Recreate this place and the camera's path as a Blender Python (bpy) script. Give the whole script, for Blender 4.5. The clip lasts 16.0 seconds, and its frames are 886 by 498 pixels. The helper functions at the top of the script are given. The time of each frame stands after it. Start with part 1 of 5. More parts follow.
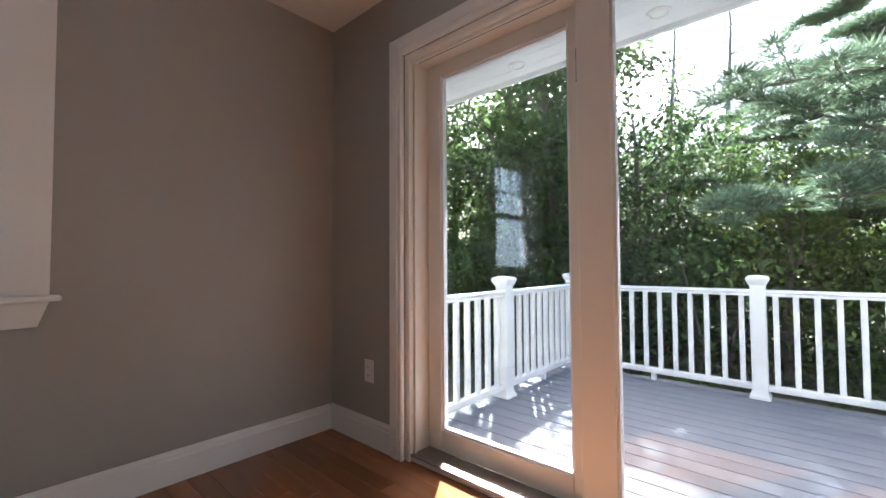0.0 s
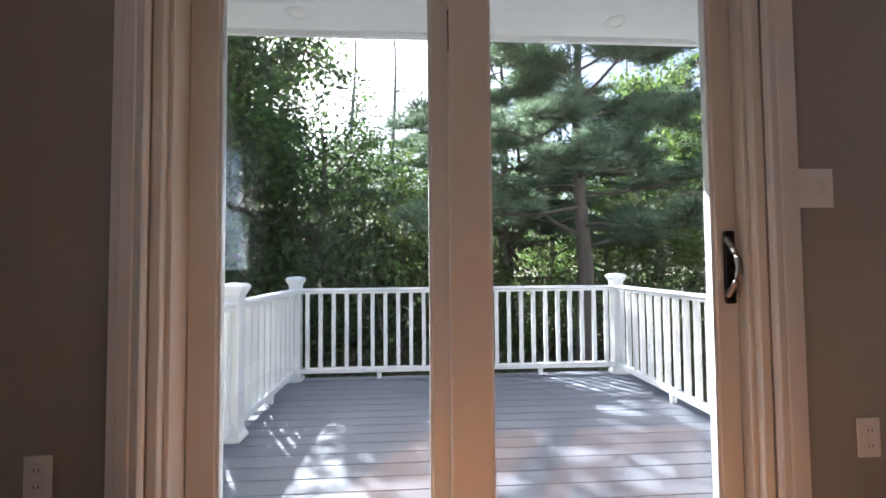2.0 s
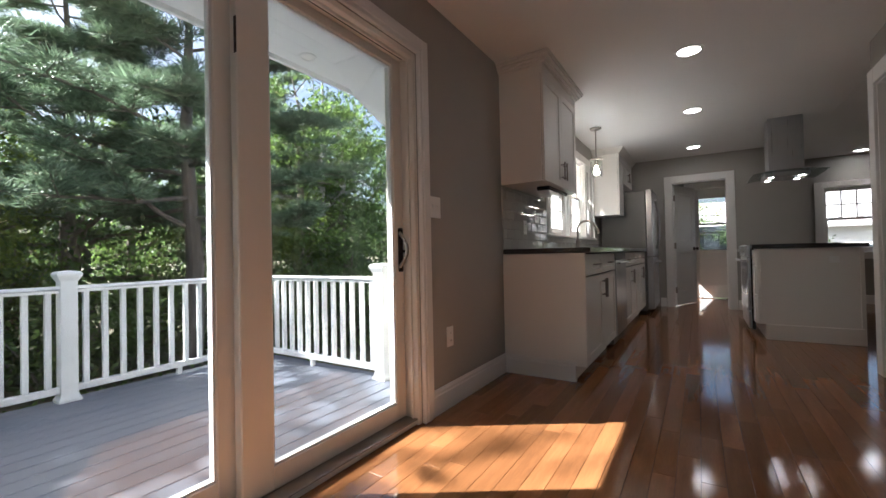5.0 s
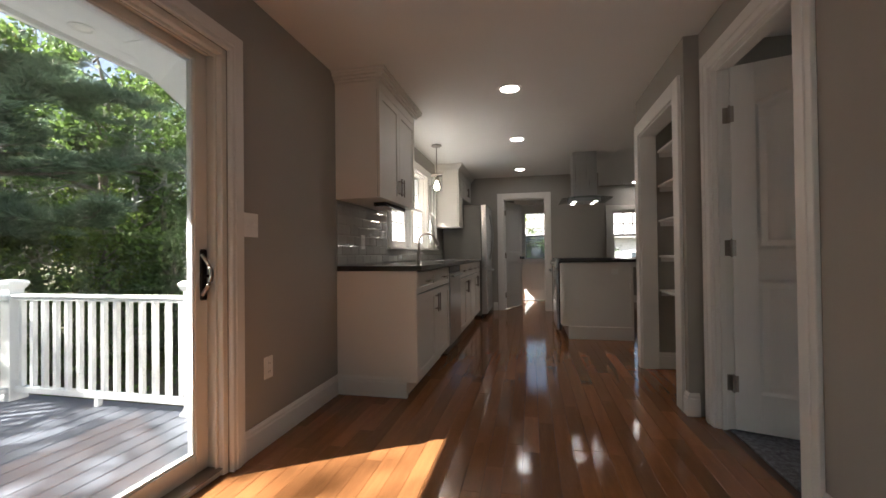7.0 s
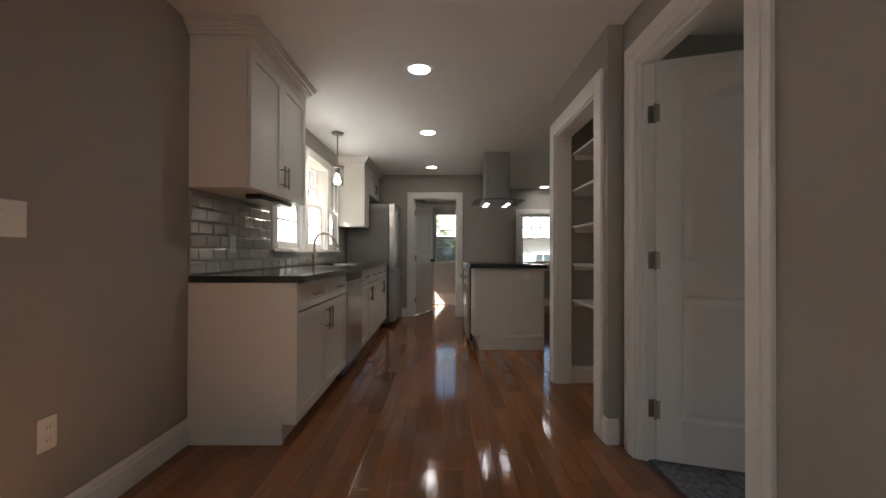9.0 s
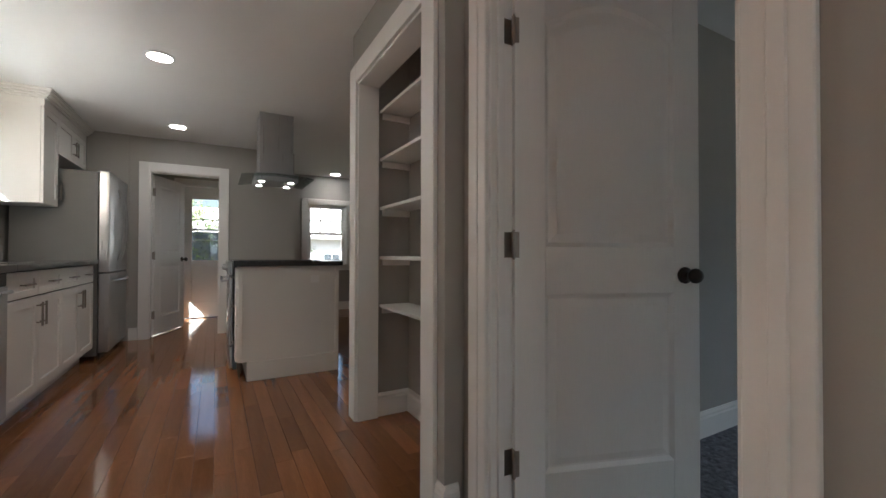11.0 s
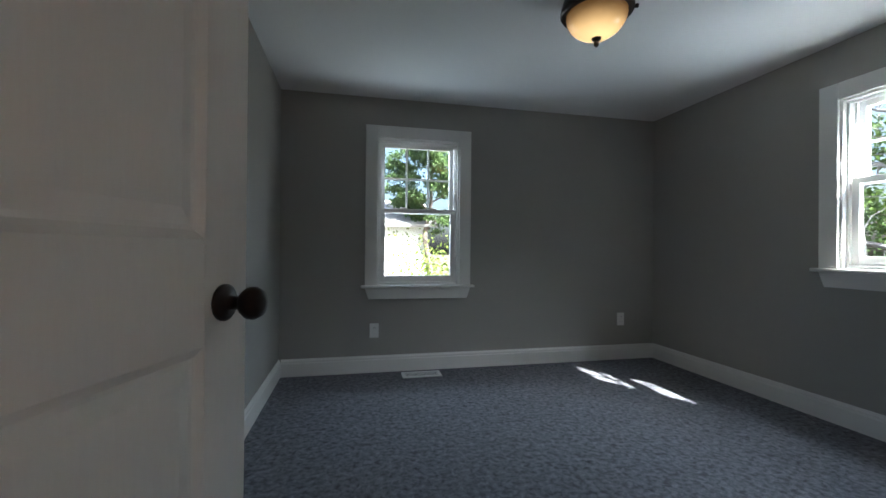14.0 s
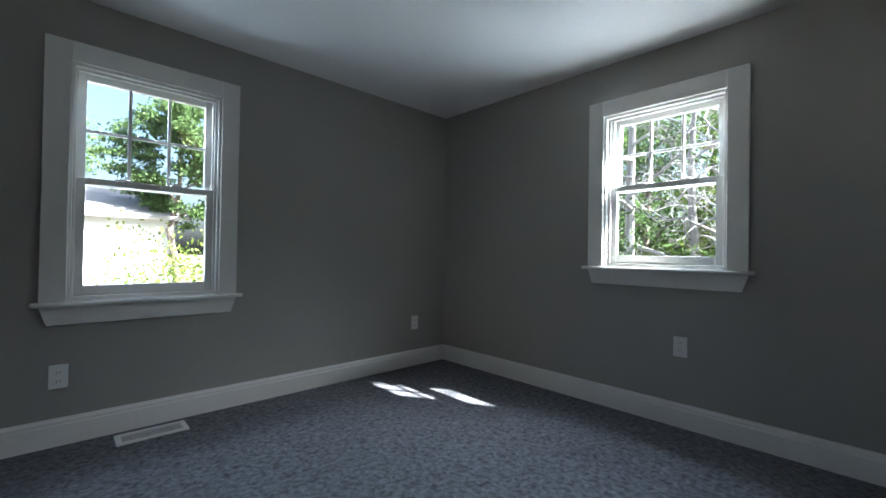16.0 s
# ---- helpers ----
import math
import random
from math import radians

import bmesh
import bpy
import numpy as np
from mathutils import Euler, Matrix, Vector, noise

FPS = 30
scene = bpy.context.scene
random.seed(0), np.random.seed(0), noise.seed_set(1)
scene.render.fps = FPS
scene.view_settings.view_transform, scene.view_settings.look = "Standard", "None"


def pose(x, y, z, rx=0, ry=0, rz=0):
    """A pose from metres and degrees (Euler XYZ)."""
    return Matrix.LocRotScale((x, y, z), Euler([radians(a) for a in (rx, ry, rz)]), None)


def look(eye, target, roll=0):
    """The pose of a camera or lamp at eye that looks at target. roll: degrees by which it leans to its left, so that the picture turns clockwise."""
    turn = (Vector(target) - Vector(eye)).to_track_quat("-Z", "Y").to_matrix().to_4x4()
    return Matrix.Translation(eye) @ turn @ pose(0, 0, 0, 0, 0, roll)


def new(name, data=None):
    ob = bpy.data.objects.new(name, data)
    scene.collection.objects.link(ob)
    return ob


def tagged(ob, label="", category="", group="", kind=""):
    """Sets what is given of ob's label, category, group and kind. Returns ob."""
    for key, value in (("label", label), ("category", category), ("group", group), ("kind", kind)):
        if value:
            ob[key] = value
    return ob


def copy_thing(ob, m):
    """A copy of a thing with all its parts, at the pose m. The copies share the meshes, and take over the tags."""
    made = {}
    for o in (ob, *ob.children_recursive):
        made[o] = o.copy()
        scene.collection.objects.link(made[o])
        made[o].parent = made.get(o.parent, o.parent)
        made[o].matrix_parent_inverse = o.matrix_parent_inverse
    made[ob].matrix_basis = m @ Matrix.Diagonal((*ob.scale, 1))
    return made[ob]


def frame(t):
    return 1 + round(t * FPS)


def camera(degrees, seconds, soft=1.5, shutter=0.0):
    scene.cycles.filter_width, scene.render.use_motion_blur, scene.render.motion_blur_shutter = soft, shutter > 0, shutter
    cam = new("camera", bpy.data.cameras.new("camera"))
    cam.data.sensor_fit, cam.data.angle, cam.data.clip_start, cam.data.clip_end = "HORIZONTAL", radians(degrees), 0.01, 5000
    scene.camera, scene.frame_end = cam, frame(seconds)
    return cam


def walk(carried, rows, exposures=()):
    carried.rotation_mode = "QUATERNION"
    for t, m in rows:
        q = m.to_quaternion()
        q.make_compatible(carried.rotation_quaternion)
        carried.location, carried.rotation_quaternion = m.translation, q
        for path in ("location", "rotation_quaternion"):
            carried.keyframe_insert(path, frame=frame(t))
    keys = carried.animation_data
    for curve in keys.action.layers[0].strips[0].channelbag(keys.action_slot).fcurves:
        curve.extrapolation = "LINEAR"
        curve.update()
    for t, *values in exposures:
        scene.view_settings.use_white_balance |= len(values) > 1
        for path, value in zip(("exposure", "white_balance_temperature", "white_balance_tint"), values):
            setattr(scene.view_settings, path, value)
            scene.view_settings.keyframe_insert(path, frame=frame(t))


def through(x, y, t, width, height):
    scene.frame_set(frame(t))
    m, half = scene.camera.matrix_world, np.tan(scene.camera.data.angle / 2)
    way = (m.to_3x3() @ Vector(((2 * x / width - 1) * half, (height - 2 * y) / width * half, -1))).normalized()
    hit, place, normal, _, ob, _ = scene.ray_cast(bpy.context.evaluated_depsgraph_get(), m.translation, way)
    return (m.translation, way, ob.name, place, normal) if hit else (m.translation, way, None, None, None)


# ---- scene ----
cam = camera(94.6, 16.0)
PATH = [
    (0, (0.116, -0.027, 0.938), (-1.212, 1.467, 1.006), -0.3),
    (0.5, (-0.075, -0.007, 0.937), (-1.082, 1.719, 1.012), -0.5),
    (1, (-0.3, 0.006, 0.951), (-0.91, 1.911, 1.022), -0.6),
    (1.5, (-0.465, 0.077, 0.927), (-0.705, 2.062, 0.9995), -0.5),
    (2, (-0.596, 0.16, 0.933), (-0.477, 2.155, 1.006), -0.5),
    (2.5, (-0.822, 0.194, 0.934), (-0.221, 2.101, 0.992), -1.0),
    (3, (-1.023, 0.199, 0.937), (-0.062, 1.952, 0.987), -1.1),
    (3.5, (-1.183, 0.18, 0.951), (0.001, 1.791, 0.992), -1.2),
    (4, (-1.283, 0.151, 0.933), (0.095, 1.6, 0.969), -1.2),
    (4.5, (-1.314, 0.113, 0.902), (0.246, 1.363, 0.935), -1.3),
    (5, (-1.316, 0.069, 0.885), (0.378, 1.131, 0.913), -1.2),
    (7.5, (-1.13, -0.058, 1.045), (0.843, 0.266, 1.065), -0.6),
    (8, (-1.044, -0.055, 1.076), (0.94, 0.197, 1.093), -0.5),
    (10.3, (-0.075, -0.143, 1.004), (1.835, -0.738, 1.022), 0.2),
    (10.5, (0.022, -0.162, 1.005), (1.893, -0.871, 1.021), -0.0),
    (11, (0.246, -0.244, 0.979), (1.993, -1.218, 1.002), 0.1),
    (11.5, (0.437, -0.377, 0.957), (2.024, -1.594, 0.992), 0.0),
    (12, (0.646, -0.454, 0.983), (1.938, -1.981, 0.976), -0.5),
    (12.5, (0.776, -0.577, 0.971), (1.712, -2.344, 0.967), -0.3),
    (13, (0.838, -0.737, 0.97), (1.376, -2.663, 0.972), -0.3),
    (13.5, (0.877, -0.878, 0.983), (0.916, -2.899, 0.985), 0.0),
    (14, (0.929, -1.032, 0.99), (0.505, -2.986, 0.997), 0.5),
    (14.5, (0.915, -1.167, 0.991), (0.148, -3.014, 1.0), 0.5),
    (15, (0.869, -1.3, 0.997), (-0.176, -3.006, 1.004), 0.7),
    (15.5, (0.813, -1.452, 0.993), (-0.424, -3.023, 0.999), 1.0),
    (16, (0.781, -1.631, 0.97), (-0.591, -3.087, 0.993), 0.9),
]
walk(cam, [(t, look(eye, target, roll)) for t, eye, target, roll in PATH], exposures=[(0, 3.62, 5500, 15), (1, 3.2, 5550, 15), (2.5, 3.1, 5600, 15), (3.5, 3.08, 5600, 14), (5, 2.9, 5700, 13), (8, 2.97, 6250, 12), (10.5, 3.3, 5600, 10), (11.5, 3.55, 5950, 10), (12.2, 3.5, 6100, 10), (13, 3.05, 6050, 9), (13.5, 3.25, 5850, 8), (14.5, 3.45, 5500, 7), (16, 3.48, 5500, 7)])

# ---- world, sun, exposure ----
world = bpy.data.worlds.new("world")
scene.world = world
world.use_nodes = True
wn = world.node_tree.nodes
sky = wn.new("ShaderNodeTexSky")
sky.sky_type = "NISHITA"
sky.sun_disc = False
sky.sun_elevation = radians(43.8)
sky.sun_rotation = radians(-32.5)
sky.dust_density = 6.0
sky.ozone_density = 0.4
world.node_tree.links.new(sky.outputs["Color"], wn["Background"].inputs["Color"])
wn["Background"].inputs["Strength"].default_value = 0.05

SUN_WAY = Vector((0.56, -0.88, -1.0)).normalized()
sun_data = bpy.data.lights.new("sun", "SUN")
sun_data.energy = 5.0
sun_data.angle = radians(0.5)
sun_data.color = (1.0, 0.93, 0.82)
sun = new("sun", sun_data)
sun.matrix_world = Matrix.Translation((-20, 30, 35)) @ SUN_WAY.to_track_quat("-Z", "Y").to_matrix().to_4x4()


def window_light(name, centre, facing, width, height, watts):
    """An area lamp added at an opening, in place of light from outdoors."""
    data = bpy.data.lights.new(name, "AREA")
    data.shape, data.size, data.size_y, data.energy = "RECTANGLE", width, height, watts
    data.color = (0.86, 0.94, 1.0)
    ob = new(name, data)
    ob.matrix_world = look(centre, Vector(centre) + Vector(facing))
    return ob


def spot_light(name, at, watts, colour, radius=0.05, size=125):
    data = bpy.data.lights.new(name, "SPOT")
    data.energy, data.color, data.shadow_soft_size = watts, colour, radius
    data.spot_size, data.spot_blend = radians(size), 0.6
    ob = new(name, data)
    ob.location = at
    return ob


WARM = (1.0, 0.78, 0.55)
CAN_WATTS = 0.3


# ---- materials ----
def material(name, colour, rough=0.6, metal=0.0, vary=0.06, scale=6.0, fine=0.0, fine_scale=200.0, bump=0.0, bump_scale=120.0, spread=0.0, stretch=(1, 1, 1), spec=0.5, island=0.0, warp=0.0):
    """A surface with broad mottling, fine grain, relief, and a spread between like pieces."""
    m = bpy.data.materials.new(name)
    m.use_nodes = True
    nt = m.node_tree
    n, link = nt.nodes, nt.links.new
    b = n["Principled BSDF"]
    b.inputs["Roughness"].default_value = rough
    b.inputs["Metallic"].default_value = metal
    b.inputs["Specular IOR Level"].default_value = spec
    geo = n.new("ShaderNodeTexCoord")
    mp = n.new("ShaderNodeMapping")
    mp.inputs["Scale"].default_value = stretch
    link(geo.outputs["Object"], mp.inputs["Vector"])
    co = mp.outputs["Vector"]
    base = n.new("ShaderNodeRGB")
    base.outputs[0].default_value = (*colour, 1)
    out = base.outputs[0]

    def tone(source, amount, middle=0.5):
        nonlocal out
        r = n.new("ShaderNodeMapRange")
        r.inputs["From Min"].default_value, r.inputs["From Max"].default_value = middle - 0.5, middle + 0.5
        r.inputs["To Min"].default_value, r.inputs["To Max"].default_value = 1 - amount, 1 + amount
        link(source, r.inputs["Value"])
        mix = n.new("ShaderNodeVectorMath")
        mix.operation = "SCALE"
        link(out, mix.inputs[0])
        link(r.outputs[0], mix.inputs["Scale"])
        out = mix.outputs[0]

    if vary:
        a = n.new("ShaderNodeTexNoise")
        a.inputs["Scale"].default_value, a.inputs["Detail"].default_value = scale, 5
        a.inputs["Distortion"].default_value = warp
        link(co, a.inputs["Vector"])
        tone(a.outputs["Fac"], vary * 2)
        rr = n.new("ShaderNodeMapRange")
        rr.inputs["To Min"].default_value, rr.inputs["To Max"].default_value = max(rough - 0.08, 0.02), min(rough + 0.08, 1)
        link(a.outputs["Fac"], rr.inputs["Value"])
        link(rr.outputs[0], b.inputs["Roughness"])
    if fine:
        a = n.new("ShaderNodeTexNoise")
        a.inputs["Scale"].default_value, a.inputs["Detail"].default_value = fine_scale, 3
        link(co, a.inputs["Vector"])
        tone(a.outputs["Fac"], fine * 2)
    if spread:
        i = n.new("ShaderNodeObjectInfo")
        tone(i.outputs["Random"], spread)
    if island:
        i = n.new("ShaderNodeNewGeometry")
        tone(i.outputs["Random Per Island"], island)
    link(out, b.inputs["Base Color"])
    if bump:
        a = n.new("ShaderNodeTexNoise")
        a.inputs["Scale"].default_value, a.inputs["Detail"].default_value = bump_scale, 4
        link(co, a.inputs["Vector"])
        bp = n.new("ShaderNodeBump")
        bp.inputs["Strength"].default_value, bp.inputs["Distance"].default_value = bump, 0.004
        link(a.outputs["Fac"], bp.inputs["Height"])
        link(bp.outputs["Normal"], b.inputs["Normal"])
    return m


def glass_material(name, tint=(1, 1, 1), ior=1.5, rough=0.0):
    m = bpy.data.materials.new(name)
    m.use_nodes = True
    n, link = m.node_tree.nodes, m.node_tree.links.new
    n.remove(n["Principled BSDF"])
    clear, gloss, mix, fr = n.new("ShaderNodeBsdfTransparent"), n.new("ShaderNodeBsdfGlossy"), n.new("ShaderNodeMixShader"), n.new("ShaderNodeLayerWeight")
    power, scaled = n.new("ShaderNodeMath"), n.new("ShaderNodeMath")
    power.operation, scaled.operation = "POWER", "MULTIPLY_ADD"
    power.inputs[1].default_value, scaled.inputs[1].default_value, scaled.inputs[2].default_value = 5, 0.9, ((ior - 1) / (ior + 1)) ** 2
    clear.inputs["Color"].default_value = (*tint, 1)
    gloss.inputs["Roughness"].default_value = rough
    link(fr.outputs["Facing"], power.inputs[0])
    link(power.outputs[0], scaled.inputs[0])
    link(scaled.outputs[0], mix.inputs["Fac"])
    link(clear.outputs[0], mix.inputs[1])
    link(gloss.outputs[0], mix.inputs[2])
    link(mix.outputs[0], n["Material Output"].inputs["Surface"])
    return m


def glow(name, colour, strength):
    m = bpy.data.materials.new(name)
    m.use_nodes = True
    b = m.node_tree.nodes["Principled BSDF"]
    b.inputs["Base Color"].default_value = (*colour, 1)
    b.inputs["Emission Color"].default_value = (*colour, 1)
    b.inputs["Emission Strength"].default_value = strength
    return m


def bowl_glow(name, edge, heart, weak, strong, z_edge, z_heart):
    """Amber glass lit by the bulb inside: brightest round the bulb, dim towards the rim."""
    m = glow(name, edge, weak)
    n, link = m.node_tree.nodes, m.node_tree.links.new
    b = n["Principled BSDF"]
    b.inputs["Roughness"].default_value = 0.25
    sep, tc, noise = n.new("ShaderNodeSeparateXYZ"), n.new("ShaderNodeTexCoord"), n.new("ShaderNodeTexNoise")
    noise.inputs["Scale"].default_value = 9
    link(tc.outputs["Object"], sep.inputs[0])
    link(tc.outputs["Object"], noise.inputs["Vector"])
    ramp = n.new("ShaderNodeMapRange")
    ramp.interpolation_type = "SMOOTHSTEP"
    for key, val in (("From Min", z_edge), ("From Max", z_heart), ("To Min", weak), ("To Max", strong)):
        ramp.inputs[key].default_value = val
    link(sep.outputs["Z"], ramp.inputs["Value"])
    mul = n.new("ShaderNodeMath")
    mul.operation = "MULTIPLY_ADD"
    mul.inputs[1].default_value = 0.5
    mul.inputs[2].default_value = 0.75
    link(noise.outputs["Fac"], mul.inputs[0])
    power = n.new("ShaderNodeMath")
    power.operation = "MULTIPLY"
    link(ramp.outputs["Result"], power.inputs[0])
    link(mul.outputs[0], power.inputs[1])
    link(power.outputs[0], b.inputs["Emission Strength"])
    tone = n.new("ShaderNodeMapRange")
    for key, val in (("From Min", z_edge), ("From Max", z_heart)):
        tone.inputs[key].default_value = val
    link(sep.outputs["Z"], tone.inputs["Value"])
    mix = n.new("ShaderNodeMix")
    mix.data_type = "RGBA"
    mix.inputs[6].default_value, mix.inputs[7].default_value = (*edge, 1), (*heart, 1)
    link(tone.outputs["Result"], mix.inputs[0])
    link(mix.outputs[2], b.inputs["Emission Color"])
    return m


def leaf_material(name, colour, island=0.5, through=0.45):
    m = material(name, colour, 0.55, vary=0.15, scale=1.2, island=island, spec=0.3)
    n, link = m.node_tree.nodes, m.node_tree.links.new
    b = n["Principled BSDF"]
    t = n.new("ShaderNodeBsdfTranslucent")
    mix = n.new("ShaderNodeMixShader")
    mix.inputs["Fac"].default_value = through
    link(b.inputs["Base Color"].links[0].from_socket, t.inputs["Color"])
    link(b.outputs[0], mix.inputs[1])
    link(t.outputs[0], mix.inputs[2])
    link(mix.outputs[0], n["Material Output"].inputs["Surface"])
    return m


M = {
    "wall": material("wall_paint", (0.375, 0.357, 0.325), 0.75, vary=0.02, scale=2.5, fine=0.012, bump=0.06, bump_scale=260),
    "ceiling": material("ceiling_paint", (0.80, 0.79, 0.77), 0.8, vary=0.015, scale=2, bump=0.05, bump_scale=220),
    "trim": material("trim_paint", (0.80, 0.785, 0.755), 0.38, vary=0.015, scale=4, fine=0.01, bump=0.03, bump_scale=90),
    "door": material("door_paint", (0.79, 0.775, 0.745), 0.4, vary=0.015, scale=3, fine=0.015, bump=0.08, bump_scale=150, stretch=(1, 1, 0.08)),
    "slider": material("slider_paint", (0.78, 0.735, 0.66), 0.4, vary=0.015, scale=4, fine=0.012, bump=0.04, bump_scale=120, stretch=(1, 1, 0.1)),
    "cabinet": material("cabinet_paint", (0.80, 0.775, 0.73), 0.33, vary=0.012, scale=3, fine=0.01),
    # near-black that stands for shade in gaps, slots and behind slats
    "gap": material("painted_gap_shade", (0.02, 0.018, 0.016), 0.8, vary=0.05),
    "floorwood": material("floor_wood", (0.245, 0.1, 0.038), 0.09, vary=0.14, scale=5, fine=0.10, fine_scale=40, bump=0.02, bump_scale=60, spread=0.26, island=0.0, stretch=(0.55, 6, 6), spec=0.55, warp=0.6),
    "floorrest": material("floor_wood_joined", (0.245, 0.1, 0.038), 0.09, vary=0.14, scale=5, fine=0.10, fine_scale=40, bump=0.02, bump_scale=60, island=0.26, stretch=(0.55, 6, 6), spec=0.55, warp=0.6),
    "subfloor": material("floor_joint", (0.05, 0.022, 0.01), 0.6, vary=0.1),
    "carpet": material("carpet_pile", (0.165, 0.165, 0.18), 0.95, vary=0.6, scale=40, fine=0.4, fine_scale=260, bump=1.0, bump_scale=240, spec=0.1, warp=0.5),
    "deck": material("deck_board", (0.145, 0.153, 0.185), 0.55, vary=0.1, scale=3, fine=0.10, fine_scale=60, bump=0.15, bump_scale=60, spread=0.08, stretch=(0.4, 5, 5)),
    "vinyl": material("white_vinyl", (0.82, 0.82, 0.82), 0.35, vary=0.01, scale=3),
    "soffit": material("soffit_paint", (0.80, 0.81, 0.82), 0.5, vary=0.015, scale=3),
    "granite": material("dark_stone", (0.035, 0.033, 0.032), 0.10, vary=0.25, scale=60, fine=0.4, fine_scale=300, spec=0.6),
    "steel": material("brushed_steel", (0.50, 0.50, 0.50), 0.30, 1.0, vary=0.04, scale=10, fine=0.06, fine_scale=120, stretch=(8, 8, 0.2)),
    "steelside": material("appliance_side", (0.17, 0.165, 0.155), 0.5, 0.0, vary=0.03, scale=4, bump=0.04, bump_scale=300),
    "hinge": material("dark_nickel", (0.36, 0.32, 0.28), 0.36, 0.9, vary=0.05, scale=20),
    "nickel": material("satin_nickel", (0.33, 0.295, 0.265), 0.38, 1.0, vary=0.03, scale=20),
    "bronze": material("dark_bronze", (0.035, 0.026, 0.022), 0.35, 0.7, vary=0.15, scale=20),
    "black": material("black_enamel", (0.015, 0.015, 0.016), 0.15, vary=0.05, scale=6),
    "tile": material("glazed_tile", (0.46, 0.45, 0.42), 0.04, vary=0.03, scale=9, spread=0.07, bump=0.35, bump_scale=22, spec=0.8),
    "grout": material("grout", (0.44, 0.43, 0.40), 0.85, vary=0.05, scale=30),
    "plate": material("wall_plate", (0.86, 0.85, 0.82), 0.35, vary=0.01),
    "metalwhite": material("white_metal", (0.75, 0.75, 0.74), 0.35, vary=0.02),
    "glass": glass_material("window_glass", (0.97, 0.985, 0.98)),
    "hoodglass": glass_material("canopy_glass", (0.62, 0.68, 0.66)),
    "canlens": glow("can_lens", (1.0, 0.93, 0.82), 6.0),
    "bulb": glow("bulb", (1.0, 0.86, 0.68), 8.0),
    "amber": bowl_glow("amber_glass", (0.42, 0.2, 0.06), (0.8, 0.5, 0.2), 0.022, 0.17, -0.128, -0.235),
    "bark": material("bark", (0.16, 0.13, 0.11), 0.9, vary=0.3, scale=5, fine=0.3, fine_scale=30, bump=1.0, bump_scale=25, stretch=(3, 3, 0.6)),
    "palebark": material("pale_bark", (0.30, 0.29, 0.29), 0.9, vary=0.25, scale=4, fine=0.2, fine_scale=30, bump=0.6, bump_scale=25, stretch=(3, 3, 0.6)),
    "leaf": leaf_material("leaf_green", (0.12, 0.185, 0.045), 0.6, 0.5),
    "leaflight": leaf_material("leaf_light_green", (0.15, 0.20, 0.035), 0.45, 0.4),
    "leafdark": leaf_material("leaf_dark_green", (0.085, 0.135, 0.045), 0.65, 0.5),
    "needle": leaf_material("pine_needle", (0.17, 0.235, 0.145), 0.5, 0.3),
    "ground": material("leaf_litter", (0.10, 0.085, 0.05), 0.95, vary=0.4, scale=2.0, fine=0.4, fine_scale=25, bump=1.0, bump_scale=12),
    "grass": leaf_material("grass_blade", (0.10, 0.15, 0.035), 0.4, 0.3),
    "housewall": material("house_clapboard", (0.70, 0.71, 0.72), 0.6, vary=0.03, scale=2),
    "roof": material("roof_shingle", (0.30, 0.29, 0.29), 0.9, vary=0.15, scale=3, fine=0.2, fine_scale=30, spread=0.1),
    "darkpane": material("far_window_pane", (0.05, 0.06, 0.07), 0.08, vary=0.1, scale=2),
}


# ---- building helpers ----
def thing(name, label, category, group="", kind="", at=(0, 0, 0), rz=0):
    ob = new(name)
    ob.empty_display_size = 0.1
    ob.matrix_world = pose(*at, 0, 0, rz)
    return tagged(ob, label, category, group, kind)


def part(name, bm, mat, parent=None, label=""):
    me = bpy.data.meshes.new(name)
    bmesh.ops.recalc_face_normals(bm, faces=bm.faces)
    bm.to_mesh(me)
    bm.free()
    me.materials.append(M[mat] if isinstance(mat, str) else mat)
    ob = new(name, me)
    ob.parent = parent
    return tagged(ob, label)


def setting(name, bm, mat, label, category):
    return tagged(part(name, bm, mat), label, category, kind="structure")


def box(x0, x1, y0, y1, z0, z1, bevel=0.0, bm=None, segments=1):
    """A box, joined to bm if one is given."""
    own = bmesh.new()
    bmesh.ops.create_cube(own, size=1)
    s = Matrix.Diagonal((abs(x1 - x0), abs(y1 - y0), abs(z1 - z0), 1))
    bmesh.ops.transform(own, matrix=Matrix.Translation(((x0 + x1) / 2, (y0 + y1) / 2, (z0 + z1) / 2)) @ s, verts=own.verts)
    if bevel:
        bmesh.ops.bevel(own, geom=own.edges[:], offset=bevel, segments=segments, affect="EDGES", profile=0.7)
    return join(bm, own)


def join(bm, own):
    if bm is None:
        return own
    me = bpy.data.meshes.new("joint")
    own.to_mesh(me)
    own.free()
    bm.from_mesh(me)
    bpy.data.meshes.remove(me)
    return bm


def moved(bm, m):
    bmesh.ops.transform(bm, matrix=m, verts=bm.verts)
    return bm


def smooth(ob):
    ob.data.polygons.foreach_set("use_smooth", [True] * len(ob.data.polygons))
    return ob


